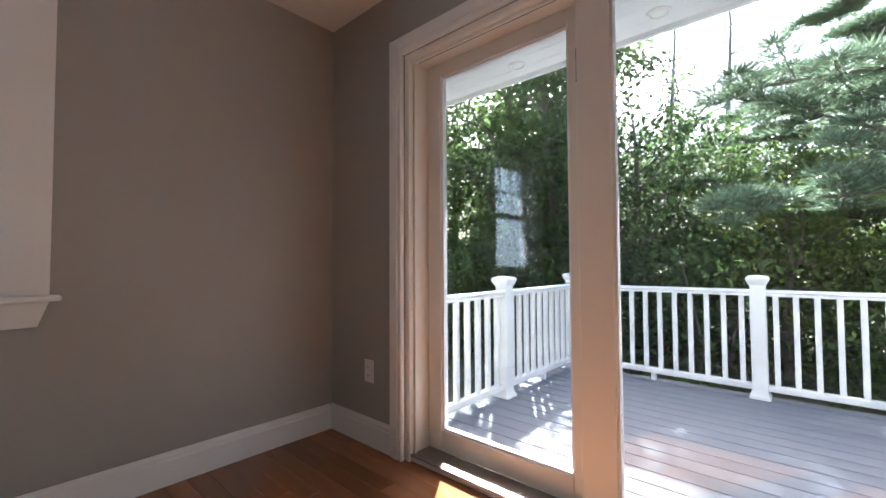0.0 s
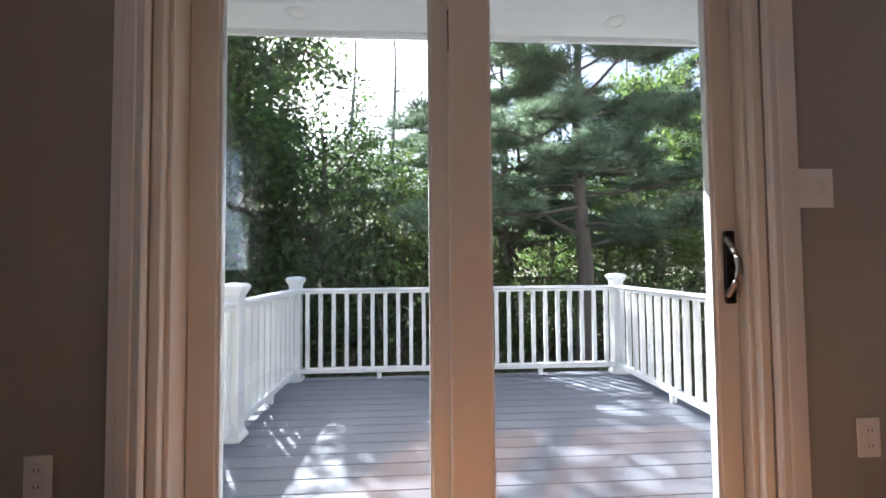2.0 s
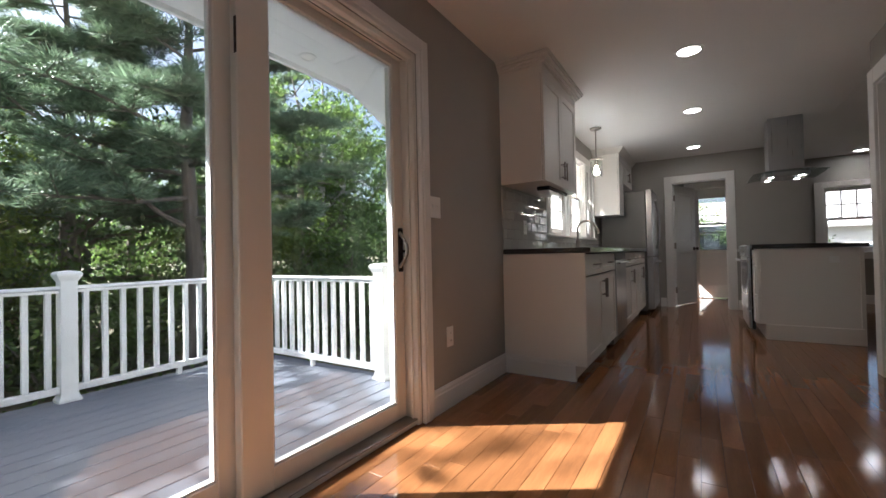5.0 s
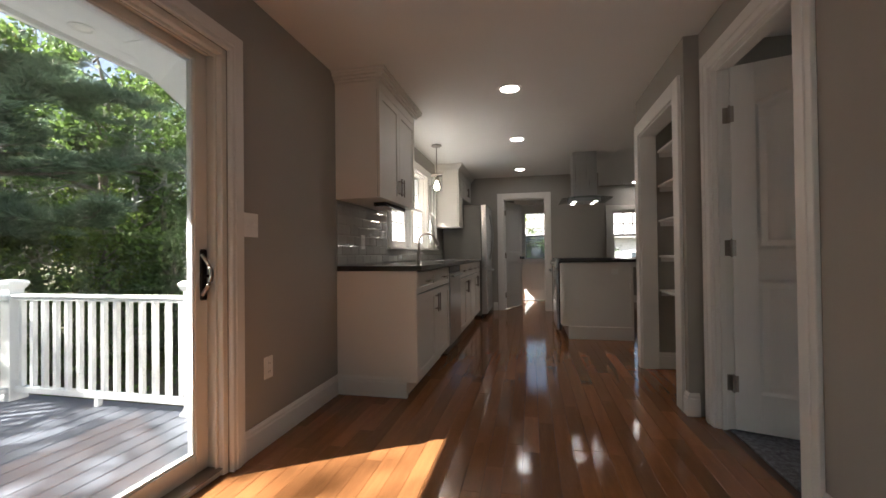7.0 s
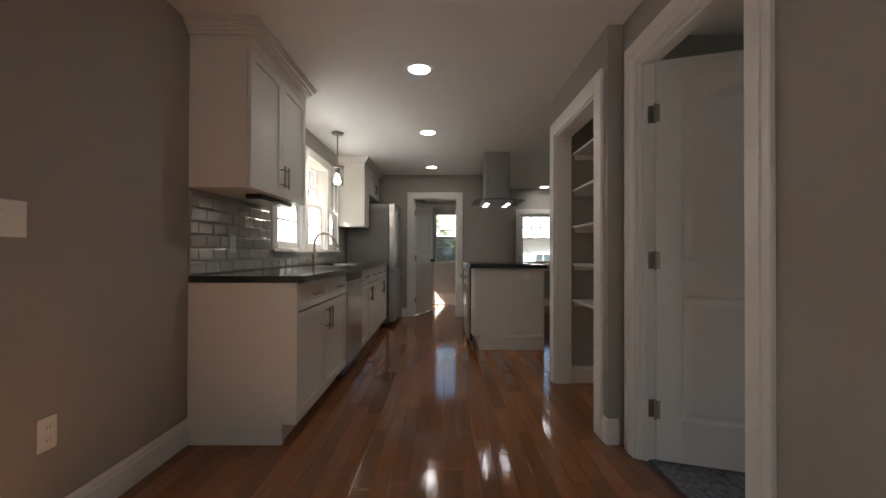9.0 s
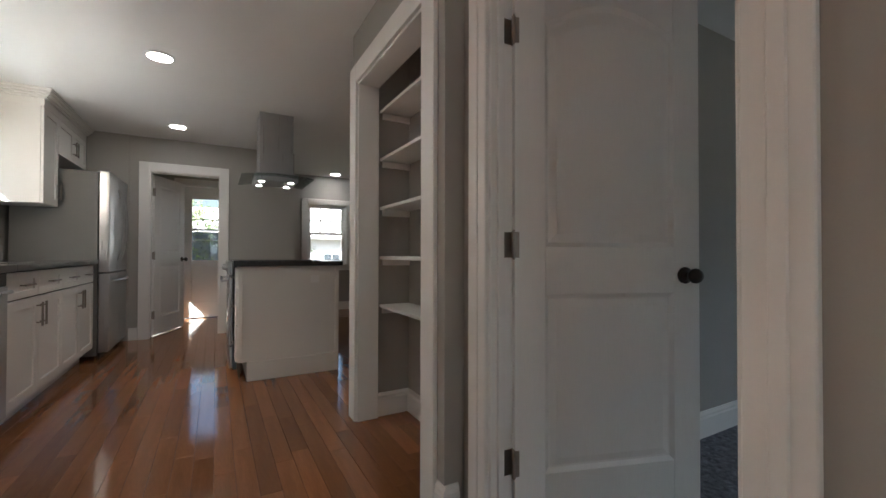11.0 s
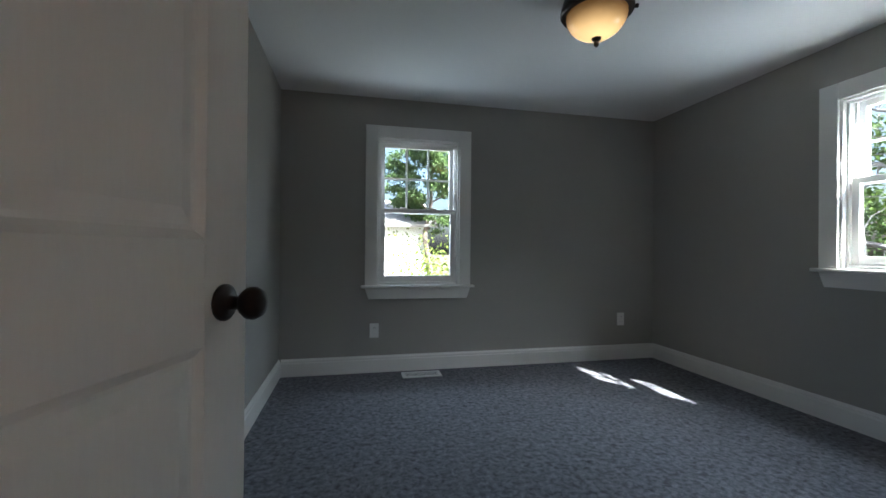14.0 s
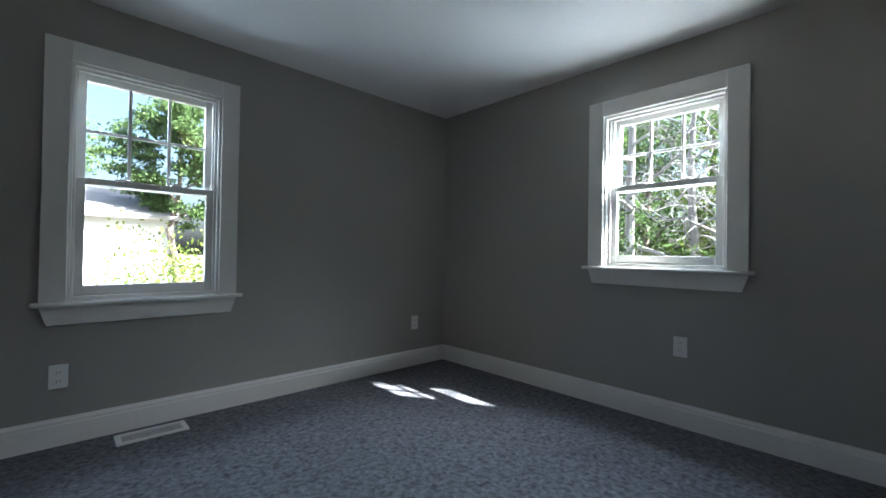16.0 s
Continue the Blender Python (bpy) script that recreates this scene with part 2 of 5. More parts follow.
def lathe(profile, steps=24, bm=None):
    """A body turned about z from rows of (radius, z)."""
    own = bmesh.new()
    rings = []
    for r, z in profile:
        rings.append([own.verts.new((max(r, 1e-4) * math.cos(2 * math.pi * k / steps), max(r, 1e-4) * math.sin(2 * math.pi * k / steps), z)) for k in range(steps)])
    for a, b in zip(rings, rings[1:]):
        for k in range(steps):
            own.faces.new((a[k], a[(k + 1) % steps], b[(k + 1) % steps], b[k]))
    own.faces.new(rings[0][::-1])
    own.faces.new(rings[-1])
    return join(bm, own)


def tube(points, radius, steps=10, bm=None):
    """A round bar along points; radius may be one number or one for each point."""
    own = bmesh.new()
    pts = [Vector(p) for p in points]
    radii = radius if isinstance(radius, (list, tuple)) else [radius] * len(pts)
    rings = []
    for k, p in enumerate(pts):
        way = (pts[min(k + 1, len(pts) - 1)] - pts[max(k - 1, 0)]).normalized()
        side = way.cross(Vector((0, 0, 1)) if abs(way.z) < 0.9 else Vector((1, 0, 0))).normalized()
        up = way.cross(side)
        rings.append([own.verts.new(p + radii[k] * (math.cos(2 * math.pi * j / steps) * side + math.sin(2 * math.pi * j / steps) * up)) for j in range(steps)])
    for a, b in zip(rings, rings[1:]):
        for j in range(steps):
            own.faces.new((a[j], a[(j + 1) % steps], b[(j + 1) % steps], b[j]))
    own.faces.new(rings[0][::-1])
    own.faces.new(rings[-1])
    return join(bm, own)


def extrude_profile(profile, axis, a, b, bm=None):
    """Sweeps a closed outline along an axis from a to b: along x the outline is (y, z), along y (x, z), along z (x, y)."""
    own = bmesh.new()

    def at(u, v, w):
        return {"x": (w, u, v), "y": (u, w, v), "z": (u, v, w)}[axis]

    lo = [own.verts.new(at(u, v, a)) for u, v in profile]
    hi = [own.verts.new(at(u, v, b)) for u, v in profile]
    n = len(profile)
    for k in range(n):
        own.faces.new((lo[k], lo[(k + 1) % n], hi[(k + 1) % n], hi[k]))
    own.faces.new(lo[::-1])
    own.faces.new(hi)
    return join(bm, own)


def wall(axis, a0, a1, lo, hi, z0, z1, holes=(), bm=None):
    """A wall along axis from a0 to a1, from lo to hi across, with holes (a, b, z, z) that go through it."""
    own = bmesh.new()
    us = sorted({a0, a1, *[v for h in holes for v in h[:2]]})
    zs = sorted({z0, z1, *[v for h in holes for v in h[2:]]})
    us, zs = [u for u in us if a0 <= u <= a1], [z for z in zs if z0 <= z <= z1]

    def solid(i, k):
        if not (0 <= i < len(us) - 1 and 0 <= k < len(zs) - 1):
            return False
        u, z = (us[i] + us[i + 1]) / 2, (zs[k] + zs[k + 1]) / 2
        return not any(h[0] < u < h[1] and h[2] < z < h[3] for h in holes)

    def v(u, w, z):
        return own.verts.new((u, w, z) if axis == "x" else (w, u, z))

    for i in range(len(us) - 1):
        for k in range(len(zs) - 1):
            if not solid(i, k):
                continue
            u0, u1, y0, y1 = us[i], us[i + 1], zs[k], zs[k + 1]
            own.faces.new((v(u0, lo, y0), v(u1, lo, y0), v(u1, lo, y1), v(u0, lo, y1)))
            own.faces.new((v(u0, hi, y0), v(u1, hi, y0), v(u1, hi, y1), v(u0, hi, y1)))
            for di, dk, e in ((-1, 0, ((u0, y0), (u0, y1))), (1, 0, ((u1, y0), (u1, y1))), (0, -1, ((u0, y0), (u1, y0))), (0, 1, ((u0, y1), (u1, y1)))):
                if not solid(i + di, k + dk):
                    (p, q), (r, s) = e
                    own.faces.new((v(p, lo, q), v(r, lo, s), v(r, hi, s), v(p, hi, q)))
    bmesh.ops.remove_doubles(own, verts=own.verts, dist=1e-5)
    return join(bm, own)

# ---- the large structure ----
YN, YN2 = 1.325, 1.52           # north wall: inner and outer face
XW, XW2 = -1.945, -2.10         # dining west wall
YD, YD2 = -1.06, -1.15          # wall with the bedroom door
BW, BW2 = -1.82, -1.965         # bedroom west wall
BS, BS2 = -4.375, -4.54         # bedroom south wall
BE = 1.49                       # bedroom east wall
CEIL, BCEIL = 2.307, 2.222
XE = 5.97                       # kitchen end wall
SLIDER = (-1.335, 0.45, 0.0, 1.955)
DOOR_X0, DOOR_X1, DOOR_TOP = 0.61, 1.39, 2.03

SINK_GLASS = ((2.76, 3.31), (3.54, 4.10), (4.30, 4.62))
MUD_W = (6.15, 7.0, 0.85, 1.9)
sink_hole = (2.70, 4.66, 1.07, 2.03)
setting("wall_north", wall("x", XW2, 7.55, YN, YN2, -0.3, CEIL, [(SLIDER[0], SLIDER[1], -0.02, SLIDER[3]), sink_hole, MUD_W]), "wall", "greige painted plaster wall with the glazed deck door", "wall")
W0 = (-0.74, -0.02, 0.83, 1.90)
setting("wall_west", wall("y", YD2 + 0.001, YN - 0.001, XW2, XW, -0.3, CEIL, [W0]), "wall", "greige painted plaster dining wall with a window", "wall")
setting("wall_south", wall("x", BW2 + 0.001, 1.60, YD2, YD, -0.05, CEIL, [(DOOR_X0, DOOR_X1, -0.05, DOOR_TOP)]), "wall", "greige painted wall with the bedroom doorway", "wall")
# pantry: front with a wide opening, sides and back
PX0, PX1, PF, PF2 = 1.545, 2.69, -0.975, -1.095
PO0, PO1, PTOP = 1.70, 2.585, 1.99
setting("wall_pantry_front", wall("x", PX0, PX1, PF2, PF, -0.05, CEIL, [(PO0, PO1, -0.05, PTOP)]), "wall", "greige painted wall round the open pantry", "wall")
setting("wall_pantry_east", wall("y", -1.31, PF2 - 0.001, 2.60, PX1, -0.05, CEIL), "wall", "greige painted pantry side wall", "wall")
setting("wall_pantry_west", wall("y", -1.31, YD2 - 0.001, BE + 0.121, PO0 - 0.02, -0.05, CEIL), "wall", "greige painted pantry side wall", "wall")
setting("wall_pantry_back", wall("x", BE + 0.121, PX1, -1.43, -1.311, -0.05, CEIL), "wall", "greige painted pantry back wall", "wall")
B1 = (0.06, 0.755, 0.705, 1.905)
B2 = (-2.868, -2.172, 0.905, 1.89)
setting("wall_bedroom_west", wall("y", BS2, YD2 - 0.001, BW2, BW, -0.3, CEIL, [B2]), "wall", "grey painted bedroom wall with a window", "wall")
setting("wall_bedroom_south", wall("x", BW + 0.001, 1.7, BS2, BS, -0.3, CEIL, [B1]), "wall", "grey painted bedroom wall with a window", "wall")
setting("wall_bedroom_east", wall("y", BS + 0.001, YD2 - 0.001, BE, BE + 0.12, -0.05, CEIL), "wall", "grey painted bedroom wall behind the open door", "wall")
# kitchen end, mudroom and eating area
KD0, KD1, KDTOP = -0.295, 0.42, 1.93
setting("wall_kitchen_end", wall("y", -1.16, YN - 0.001, XE, XE + 0.12, -0.05, CEIL, [(KD0, KD1, -0.05, KDTOP)]), "wall", "grey painted kitchen end wall with a doorway", "wall")
setting("wall_column", wall("y", 0.60, YN - 0.001, 5.955, XE - 0.001, -0.05, CEIL), "wall", "grey painted wall return beside the refrigerator", "wall")
MD0, MD1 = -0.62, 0.20
setting("wall_mudroom_east", wall("y", -1.04, YN - 0.001, 7.4, 7.55, -0.3, CEIL, [(MD0, MD1, -0.05, 2.0)]), "wall", "pale painted mudroom wall with a half-glazed door", "wall")
setting("wall_recess", wall("x", XE + 0.121, 7.55, -1.16, -1.041, -0.05, CEIL), "wall", "grey painted wall beside the eating area", "wall")
FW = (-2.28, -1.60, 0.80, 1.82)
setting("wall_eating_east", wall("y", -3.4, -1.161, 7.4, 7.55, -0.3, CEIL, [FW]), "wall", "grey painted wall with a window", "wall")
setting("wall_eating_south", wall("x", 2.691, 7.55, -3.52, -3.401, -0.05, CEIL), "wall", "grey painted wall of the eating area", "wall")
setting("wall_eating_west", wall("y", -3.4, -1.431, 2.571, 2.69, -0.05, CEIL), "wall", "grey painted wall of the eating area", "wall")

setting("ceiling", box(XW2, 7.55, YD2, YN2, CEIL, CEIL + 0.1), "ceiling", "smooth white painted ceiling", "ceiling")
setting("ceiling_eating", box(2.571, 7.55, -3.52, YD2 - 0.001, CEIL, CEIL + 0.1), "ceiling", "smooth white painted ceiling", "ceiling")
setting("ceiling_pantry", box(BE + 0.121, 2.57, -1.43, YD2 - 0.001, CEIL, CEIL + 0.1), "ceiling", "smooth white painted pantry ceiling", "ceiling")
setting("ceiling_bedroom", box(BW2, BE + 0.12, BS2, YD2 - 0.001, BCEIL, BCEIL + 0.08), "ceiling", "smooth white painted bedroom ceiling", "ceiling")
floor = setting("floor", box(XW2, 7.55, YD2 + 0.03, YN2, -0.12, -0.004), "subfloor", "polished red-brown hardwood strip floor", "floor")
floor_e = setting("floor_eating", box(BE + 0.12, 7.55, -3.52, YD2 + 0.029, -0.12, -0.004), "subfloor", "polished red-brown hardwood strip floor", "floor")
setting("carpet", box(BW2, BE + 0.12, BS2, YD2 + 0.028, -0.12, 0.004), "carpet", "blue-grey cut pile carpet", "carpet")

# ground outside
gb = bmesh.new()
bmesh.ops.create_grid(gb, x_segments=120, y_segments=120, size=90)
for v in gb.verts:
    d = math.hypot(v.co.x - 2, v.co.y)
    v.co.z = -1.25 + 0.35 * noise.noise(v.co * 0.12) * min(1, max(0, (d - 6) / 8)) + max(0, d - 25) * 0.02
setting("ground", gb, "ground", "woodland ground with leaf litter and patchy grass", "ground")


# ---- trim ----
def casing(name, axis, face, out, a0, a1, z0, z1, width, depth=0.02, label="white painted casing"):
    """Two legs and a head round an opening; face is the wall's plane, out the side to which it stands proud."""
    bm = bmesh.new()
    lo, hi = sorted((face, face + out * depth))

    def strip(u0, u1, w0, w1):
        if axis == "x":
            box(u0, u1, lo, hi, w0, w1, 0.003, bm)
        else:
            box(lo, hi, u0, u1, w0, w1, 0.003, bm)

    strip(a0 - width, a0, z0, z1 + width)
    strip(a1, a1 + width, z0, z1 + width)
    strip(a0 + 0.0005, a1 - 0.0005, z1, z1 + width)
    return setting(name, bm, "trim", label, "casing")


def jamb(name, axis, lo, hi, a0, a1, z1, thick=0.018, z0=0.0, stop=None, mat="trim"):
    """Lining of a doorway, with a stop."""
    bm = bmesh.new()

    def strip(u0, u1, l, h, w0, w1):
        if axis == "x":
            box(u0, u1, l, h, w0, w1, 0.002, bm)
        else:
            box(l, h, u0, u1, w0, w1, 0.002, bm)

    strip(a0, a0 + thick, lo, hi, z0, z1)
    strip(a1 - thick, a1, lo, hi, z0, z1)
    strip(a0 + thick, a1 - thick, lo, hi, z1 - thick, z1)
    if stop:
        strip(a0 + thick, a0 + thick + 0.012, *stop, z0, z1 - thick)
        strip(a1 - thick - 0.012, a1 - thick, *stop, z0, z1 - thick)
        strip(a0 + thick + 0.012, a1 - thick - 0.012, *stop, z1 - thick - 0.012, z1 - thick)
    return setting(name, bm, mat, "white painted door lining", "door frame")


def base_profile(face, out):
    h = 0.138
    return [(face, 0.001), (face + out * 0.016, 0.001), (face + out * 0.016, h - 0.035), (face + out * 0.012, h - 0.028), (face + out * 0.012, h - 0.016), (face + out * 0.006, h - 0.006), (face + out * 0.005, h), (face, h)]


def baseboards(name, runs):
    bm = bmesh.new()
    for axis, face, out, a, b in runs:
        extrude_profile(base_profile(face, out), axis, a, b, bm)
    return setting(name, bm, "trim", "tall white painted baseboard with a moulded top", "baseboard")


baseboards("baseboard_dining", [("y", XW, 1, YD, YN - 0.016), ("x", YN, -1, XW, SLIDER[0] - 0.094), ("x", YN, -1, SLIDER[1] + 0.094, 1.535), ("x", YD, 1, XW + 0.016, DOOR_X0 - 0.1)])
baseboards("baseboard_bedroom", [("y", BW, 1, BS, YD2), ("x", BS, 1, BW + 0.016, BE - 0.016), ("y", BE, -1, BS, YD2), ("x", YD2, -1, BW + 0.016, DOOR_X0 - 0.1)])
baseboards("baseboard_pantry", [("y", 2.60, -1, -1.31, PF2), ("x", -1.31, 1, 1.69, 2.584), ("y", PX0, -1, YD + 0.028, PF), ("x", PF, 1, PX0 - 0.0165, PO0 - 0.106)])
baseboards("baseboard_kitchen", [("y", XE, -1, -1.16, KD0 - 0.1), ("y", XE, -1, KD1 + 0.1, 0.6), ("y", 7.4, -1, -3.4, -1.16), ("x", -1.16, -1, XE, 7.384)])

jamb("door_frame_bedroom", "x", YD2 - 0.004, YD + 0.004, DOOR_X0, DOOR_X1, DOOR_TOP, stop=(-1.105, -1.08))
casing("trim_door_bedroom", "x", YD, 1, DOOR_X0 + 0.006, DOOR_X1 - 0.006, 0, DOOR_TOP - 0.006, 0.105)
casing("trim_door_bedroom_inside", "x", YD2, -1, DOOR_X0 + 0.006, DOOR_X1 - 0.006, 0, DOOR_TOP - 0.006, 0.09)
jamb("door_frame_pantry", "x", PF2 - 0.003, PF + 0.003, PO0, PO1, PTOP)
casing("trim_pantry", "x", PF, 1, PO0 + 0.006, PO1 - 0.006, 0, PTOP - 0.006, 0.108)
jamb("door_frame_kitchen", "y", XE - 0.003, XE + 0.123, KD0, KD1, KDTOP)
casing("trim_door_kitchen", "y", XE, -1, KD0 + 0.006, KD1 - 0.006, 0, KDTOP - 0.006, 0.1)
jamb("door_frame_mudroom", "y", 7.395, 7.555, MD0, MD1, 2.0)
casing("trim_door_mudroom", "y", 7.4, -1, MD0 + 0.006, MD1 - 0.006, 0, 1.994, 0.09)
# stepped moulding on the dining side of the bedroom and deck doors
bm = bmesh.new()
for x0, w in ((DOOR_X1 + 0.035, 0.03), (DOOR_X0 - 0.065, 0.03)):
    box(x0, x0 + w, YD + 0.019, YD + 0.026, 0, DOOR_TOP + 0.06, 0.003, bm)
box(DOOR_X0 - 0.065, DOOR_X1 + 0.065, YD + 0.0195, YD + 0.0265, DOOR_TOP + 0.03, DOOR_TOP + 0.06, 0.003, bm)
setting("trim_door_step", bm, "trim", "white painted raised band of the casing", "casing")


# ---- double-hung windows ----
def double_hung(name, axis, wall_in, wall_out, hole, out, label, grid=(3, 2), lower_grid=False, case=0.09, sill=True):
    """A double-hung window in a hole (a0, a1, z0, z1); out is the sign of the way from the room to the open."""
    a0, a1, z0, z1 = hole
    th = thing(name, label, "window", kind="structure", at=((a0 + a1) / 2, wall_in, z0) if axis == "x" else (wall_in, (a0 + a1) / 2, z0))
    back = th.matrix_world.inverted()

    def b(bm, u0, u1, d0, d1, w0, w1, bevel=0.002):
        lo, hi = sorted((wall_in + out * d0, wall_in + out * d1))
        return box(u0, u1, lo, hi, w0, w1, bevel, bm) if axis == "x" else box(lo, hi, u0, u1, w0, w1, bevel, bm)

    def put(nm, bm, mat, parent=th, lab=""):
        moved(bm, back)
        return part(nm, bm, mat, parent, lab)

    deep = abs(wall_out - wall_in)
    bm = bmesh.new()
    b(bm, a0 - case, a0 + 0.008, -0.02, 0, z0, z1 + case)
    b(bm, a1 - 0.008, a1 + case, -0.02, 0, z0, z1 + case)
    b(bm, a0 + 0.0085, a1 - 0.0085, -0.02, 0, z1 - 0.008, z1 + case)
    put("casing", bm, "trim")
    bm = bmesh.new()
    t = 0.022
    b(bm, a0, a0 + t, 0.0, deep, z0, z1)
    b(bm, a1 - t, a1, 0.0, deep, z0, z1)
    b(bm, a0 + t, a1 - t, 0.0, deep, z1 - t, z1)
    b(bm, a0 + t, a1 - t, 0.03, deep, z0, z0 + t)
    for u0, u1 in ((a0 + t, a0 + t + 0.013), (a1 - t - 0.013, a1 - t)):
        b(bm, u0, u1, 0.03, 0.045, z0 + t, z1 - t)
        b(bm, u0, u1, 0.085, 0.095, z0 + t, z1 - t)
    b(bm, a0 + t + 0.013, a1 - t - 0.013, 0.03, 0.045, z1 - t - 0.013, z1 - t)
    put("window_frame", bm, "trim")
    if sill:
        bm = bmesh.new()
        b(bm, a0 - case - 0.03, a1 + case + 0.03, -0.05, 0.0, z0 - 0.022, z0 - 0.001, 0.005)
        b(bm, a0, a1, 0.0, 0.03, z0 - 0.0205, z0 + 0.001)
        put("window_sill", bm, "trim")
        ap = bmesh.new()
        box(-0.5, 0.5, -0.009, 0.009, -0.045, 0.045, 0, ap)
        wide = a1 - a0 + 2 * case
        for v in ap.verts:
            v.co.x *= wide if v.co.z > 0 else wide - 0.06
        mid = (a0 + a1) / 2
        d = wall_in - out * 0.0095
        moved(ap, Matrix.Translation((mid, d, z0 - 0.067)) if axis == "x" else Matrix.Translation((d, mid, z0 - 0.067)) @ pose(0, 0, 0, 0, 0, 90))
        put("apron", ap, "trim")
    u0, u1, zm = a0 + t + 0.013, a1 - t - 0.013, (z0 + z1) / 2 + 0.01
    for nm, d0, d1, w0, w1, cells in (("lower_sash", 0.047, 0.083, z0 + t, zm + 0.018, (grid if lower_grid else (1, 1))), ("upper_sash", 0.097, 0.133, zm - 0.018, z1 - t, grid)):
        s, rb = 0.036, (0.05 if nm == "lower_sash" else 0.034)
        bm = bmesh.new()
        b(bm, u0, u0 + s, d0, d1, w0, w1)
        b(bm, u1 - s, u1, d0, d1, w0, w1)
        b(bm, u0 + s, u1 - s, d0, d1, w0, w0 + rb)
        b(bm, u0 + s, u1 - s, d0, d1, w1 - 0.034, w1)
        sash = put(nm, bm, "trim")
        g0, g1, h0, h1 = u0 + s, u1 - s, w0 + rb, w1 - 0.034
        for k in range(1, cells[0]):
            x = g0 + (g1 - g0) * k / cells[0]
            put("muntin", b(bmesh.new(), x - 0.008, x + 0.008, d0 + 0.01, d1 - 0.006, h0, h1), "trim", sash)
        for k in range(1, cells[1]):
            z = h0 + (h1 - h0) * k / cells[1]
            put("muntin", b(bmesh.new(), g0, g1, d0 + 0.011, d1 - 0.007, z - 0.008, z + 0.008), "trim", sash)
        put("pane", b(bmesh.new(), g0 - 0.004, g1 + 0.004, d0 + 0.016, d0 + 0.022, h0 - 0.004, h1 + 0.004, 0), "glass", sash)
        if nm == "lower_sash":
            for f in (0.3, 0.7):
                x = u0 + (u1 - u0) * f
                put("sash_lock", b(bmesh.new(), x - 0.03, x + 0.03, 0.05, 0.08, zm + 0.0182, zm + 0.03, 0.005), "trim", sash)
    return th


double_hung("window_dining", "y", XW, XW2, W0, -1, "white double-hung window in the dining wall", case=0.155)
double_hung("window_mudroom", "x", YN, YN2, MUD_W, 1, "white double-hung window of the mudroom")
double_hung("window_bedroom_south", "x", BS, BS2, B1, -1, "white double-hung window with six small panes above")
double_hung("window_bedroom_west", "y", BW, BW2, B2, -1, "white double-hung window with six small panes above")
double_hung("window_eating", "y", 7.4, 7.55, FW, 1, "white double-hung window of the eating area")
for g0, g1 in SINK_GLASS:
    double_hung("window_sink", "x", YN, YN2, (g0 - 0.071, g1 + 0.071, sink_hole[2], sink_hole[3]), 1, "white double-hung window above the sink", grid=(2, 2), lower_grid=True, case=0.0, sill=False)
bm = bmesh.new()
for x0, x1 in ((2.60, 2.69), (3.381, 3.469), (4.171, 4.229), (4.66, 4.70)):
    box(x0, x1, YN - 0.018, YN + (0.19 if 3 < x0 < 4.5 else 0), 1.07, 2.03, 0.003, bm)
box(2.60, 4.70, YN - 0.02, YN, 2.0305, 2.12, 0.003, bm)
box(2.58, 4.70, YN - 0.045, YN + 0.0, 1.045, 1.069, 0.004, bm)
setting("trim_sink_windows", bm, "trim", "white casing and mullions of the sink windows", "casing")


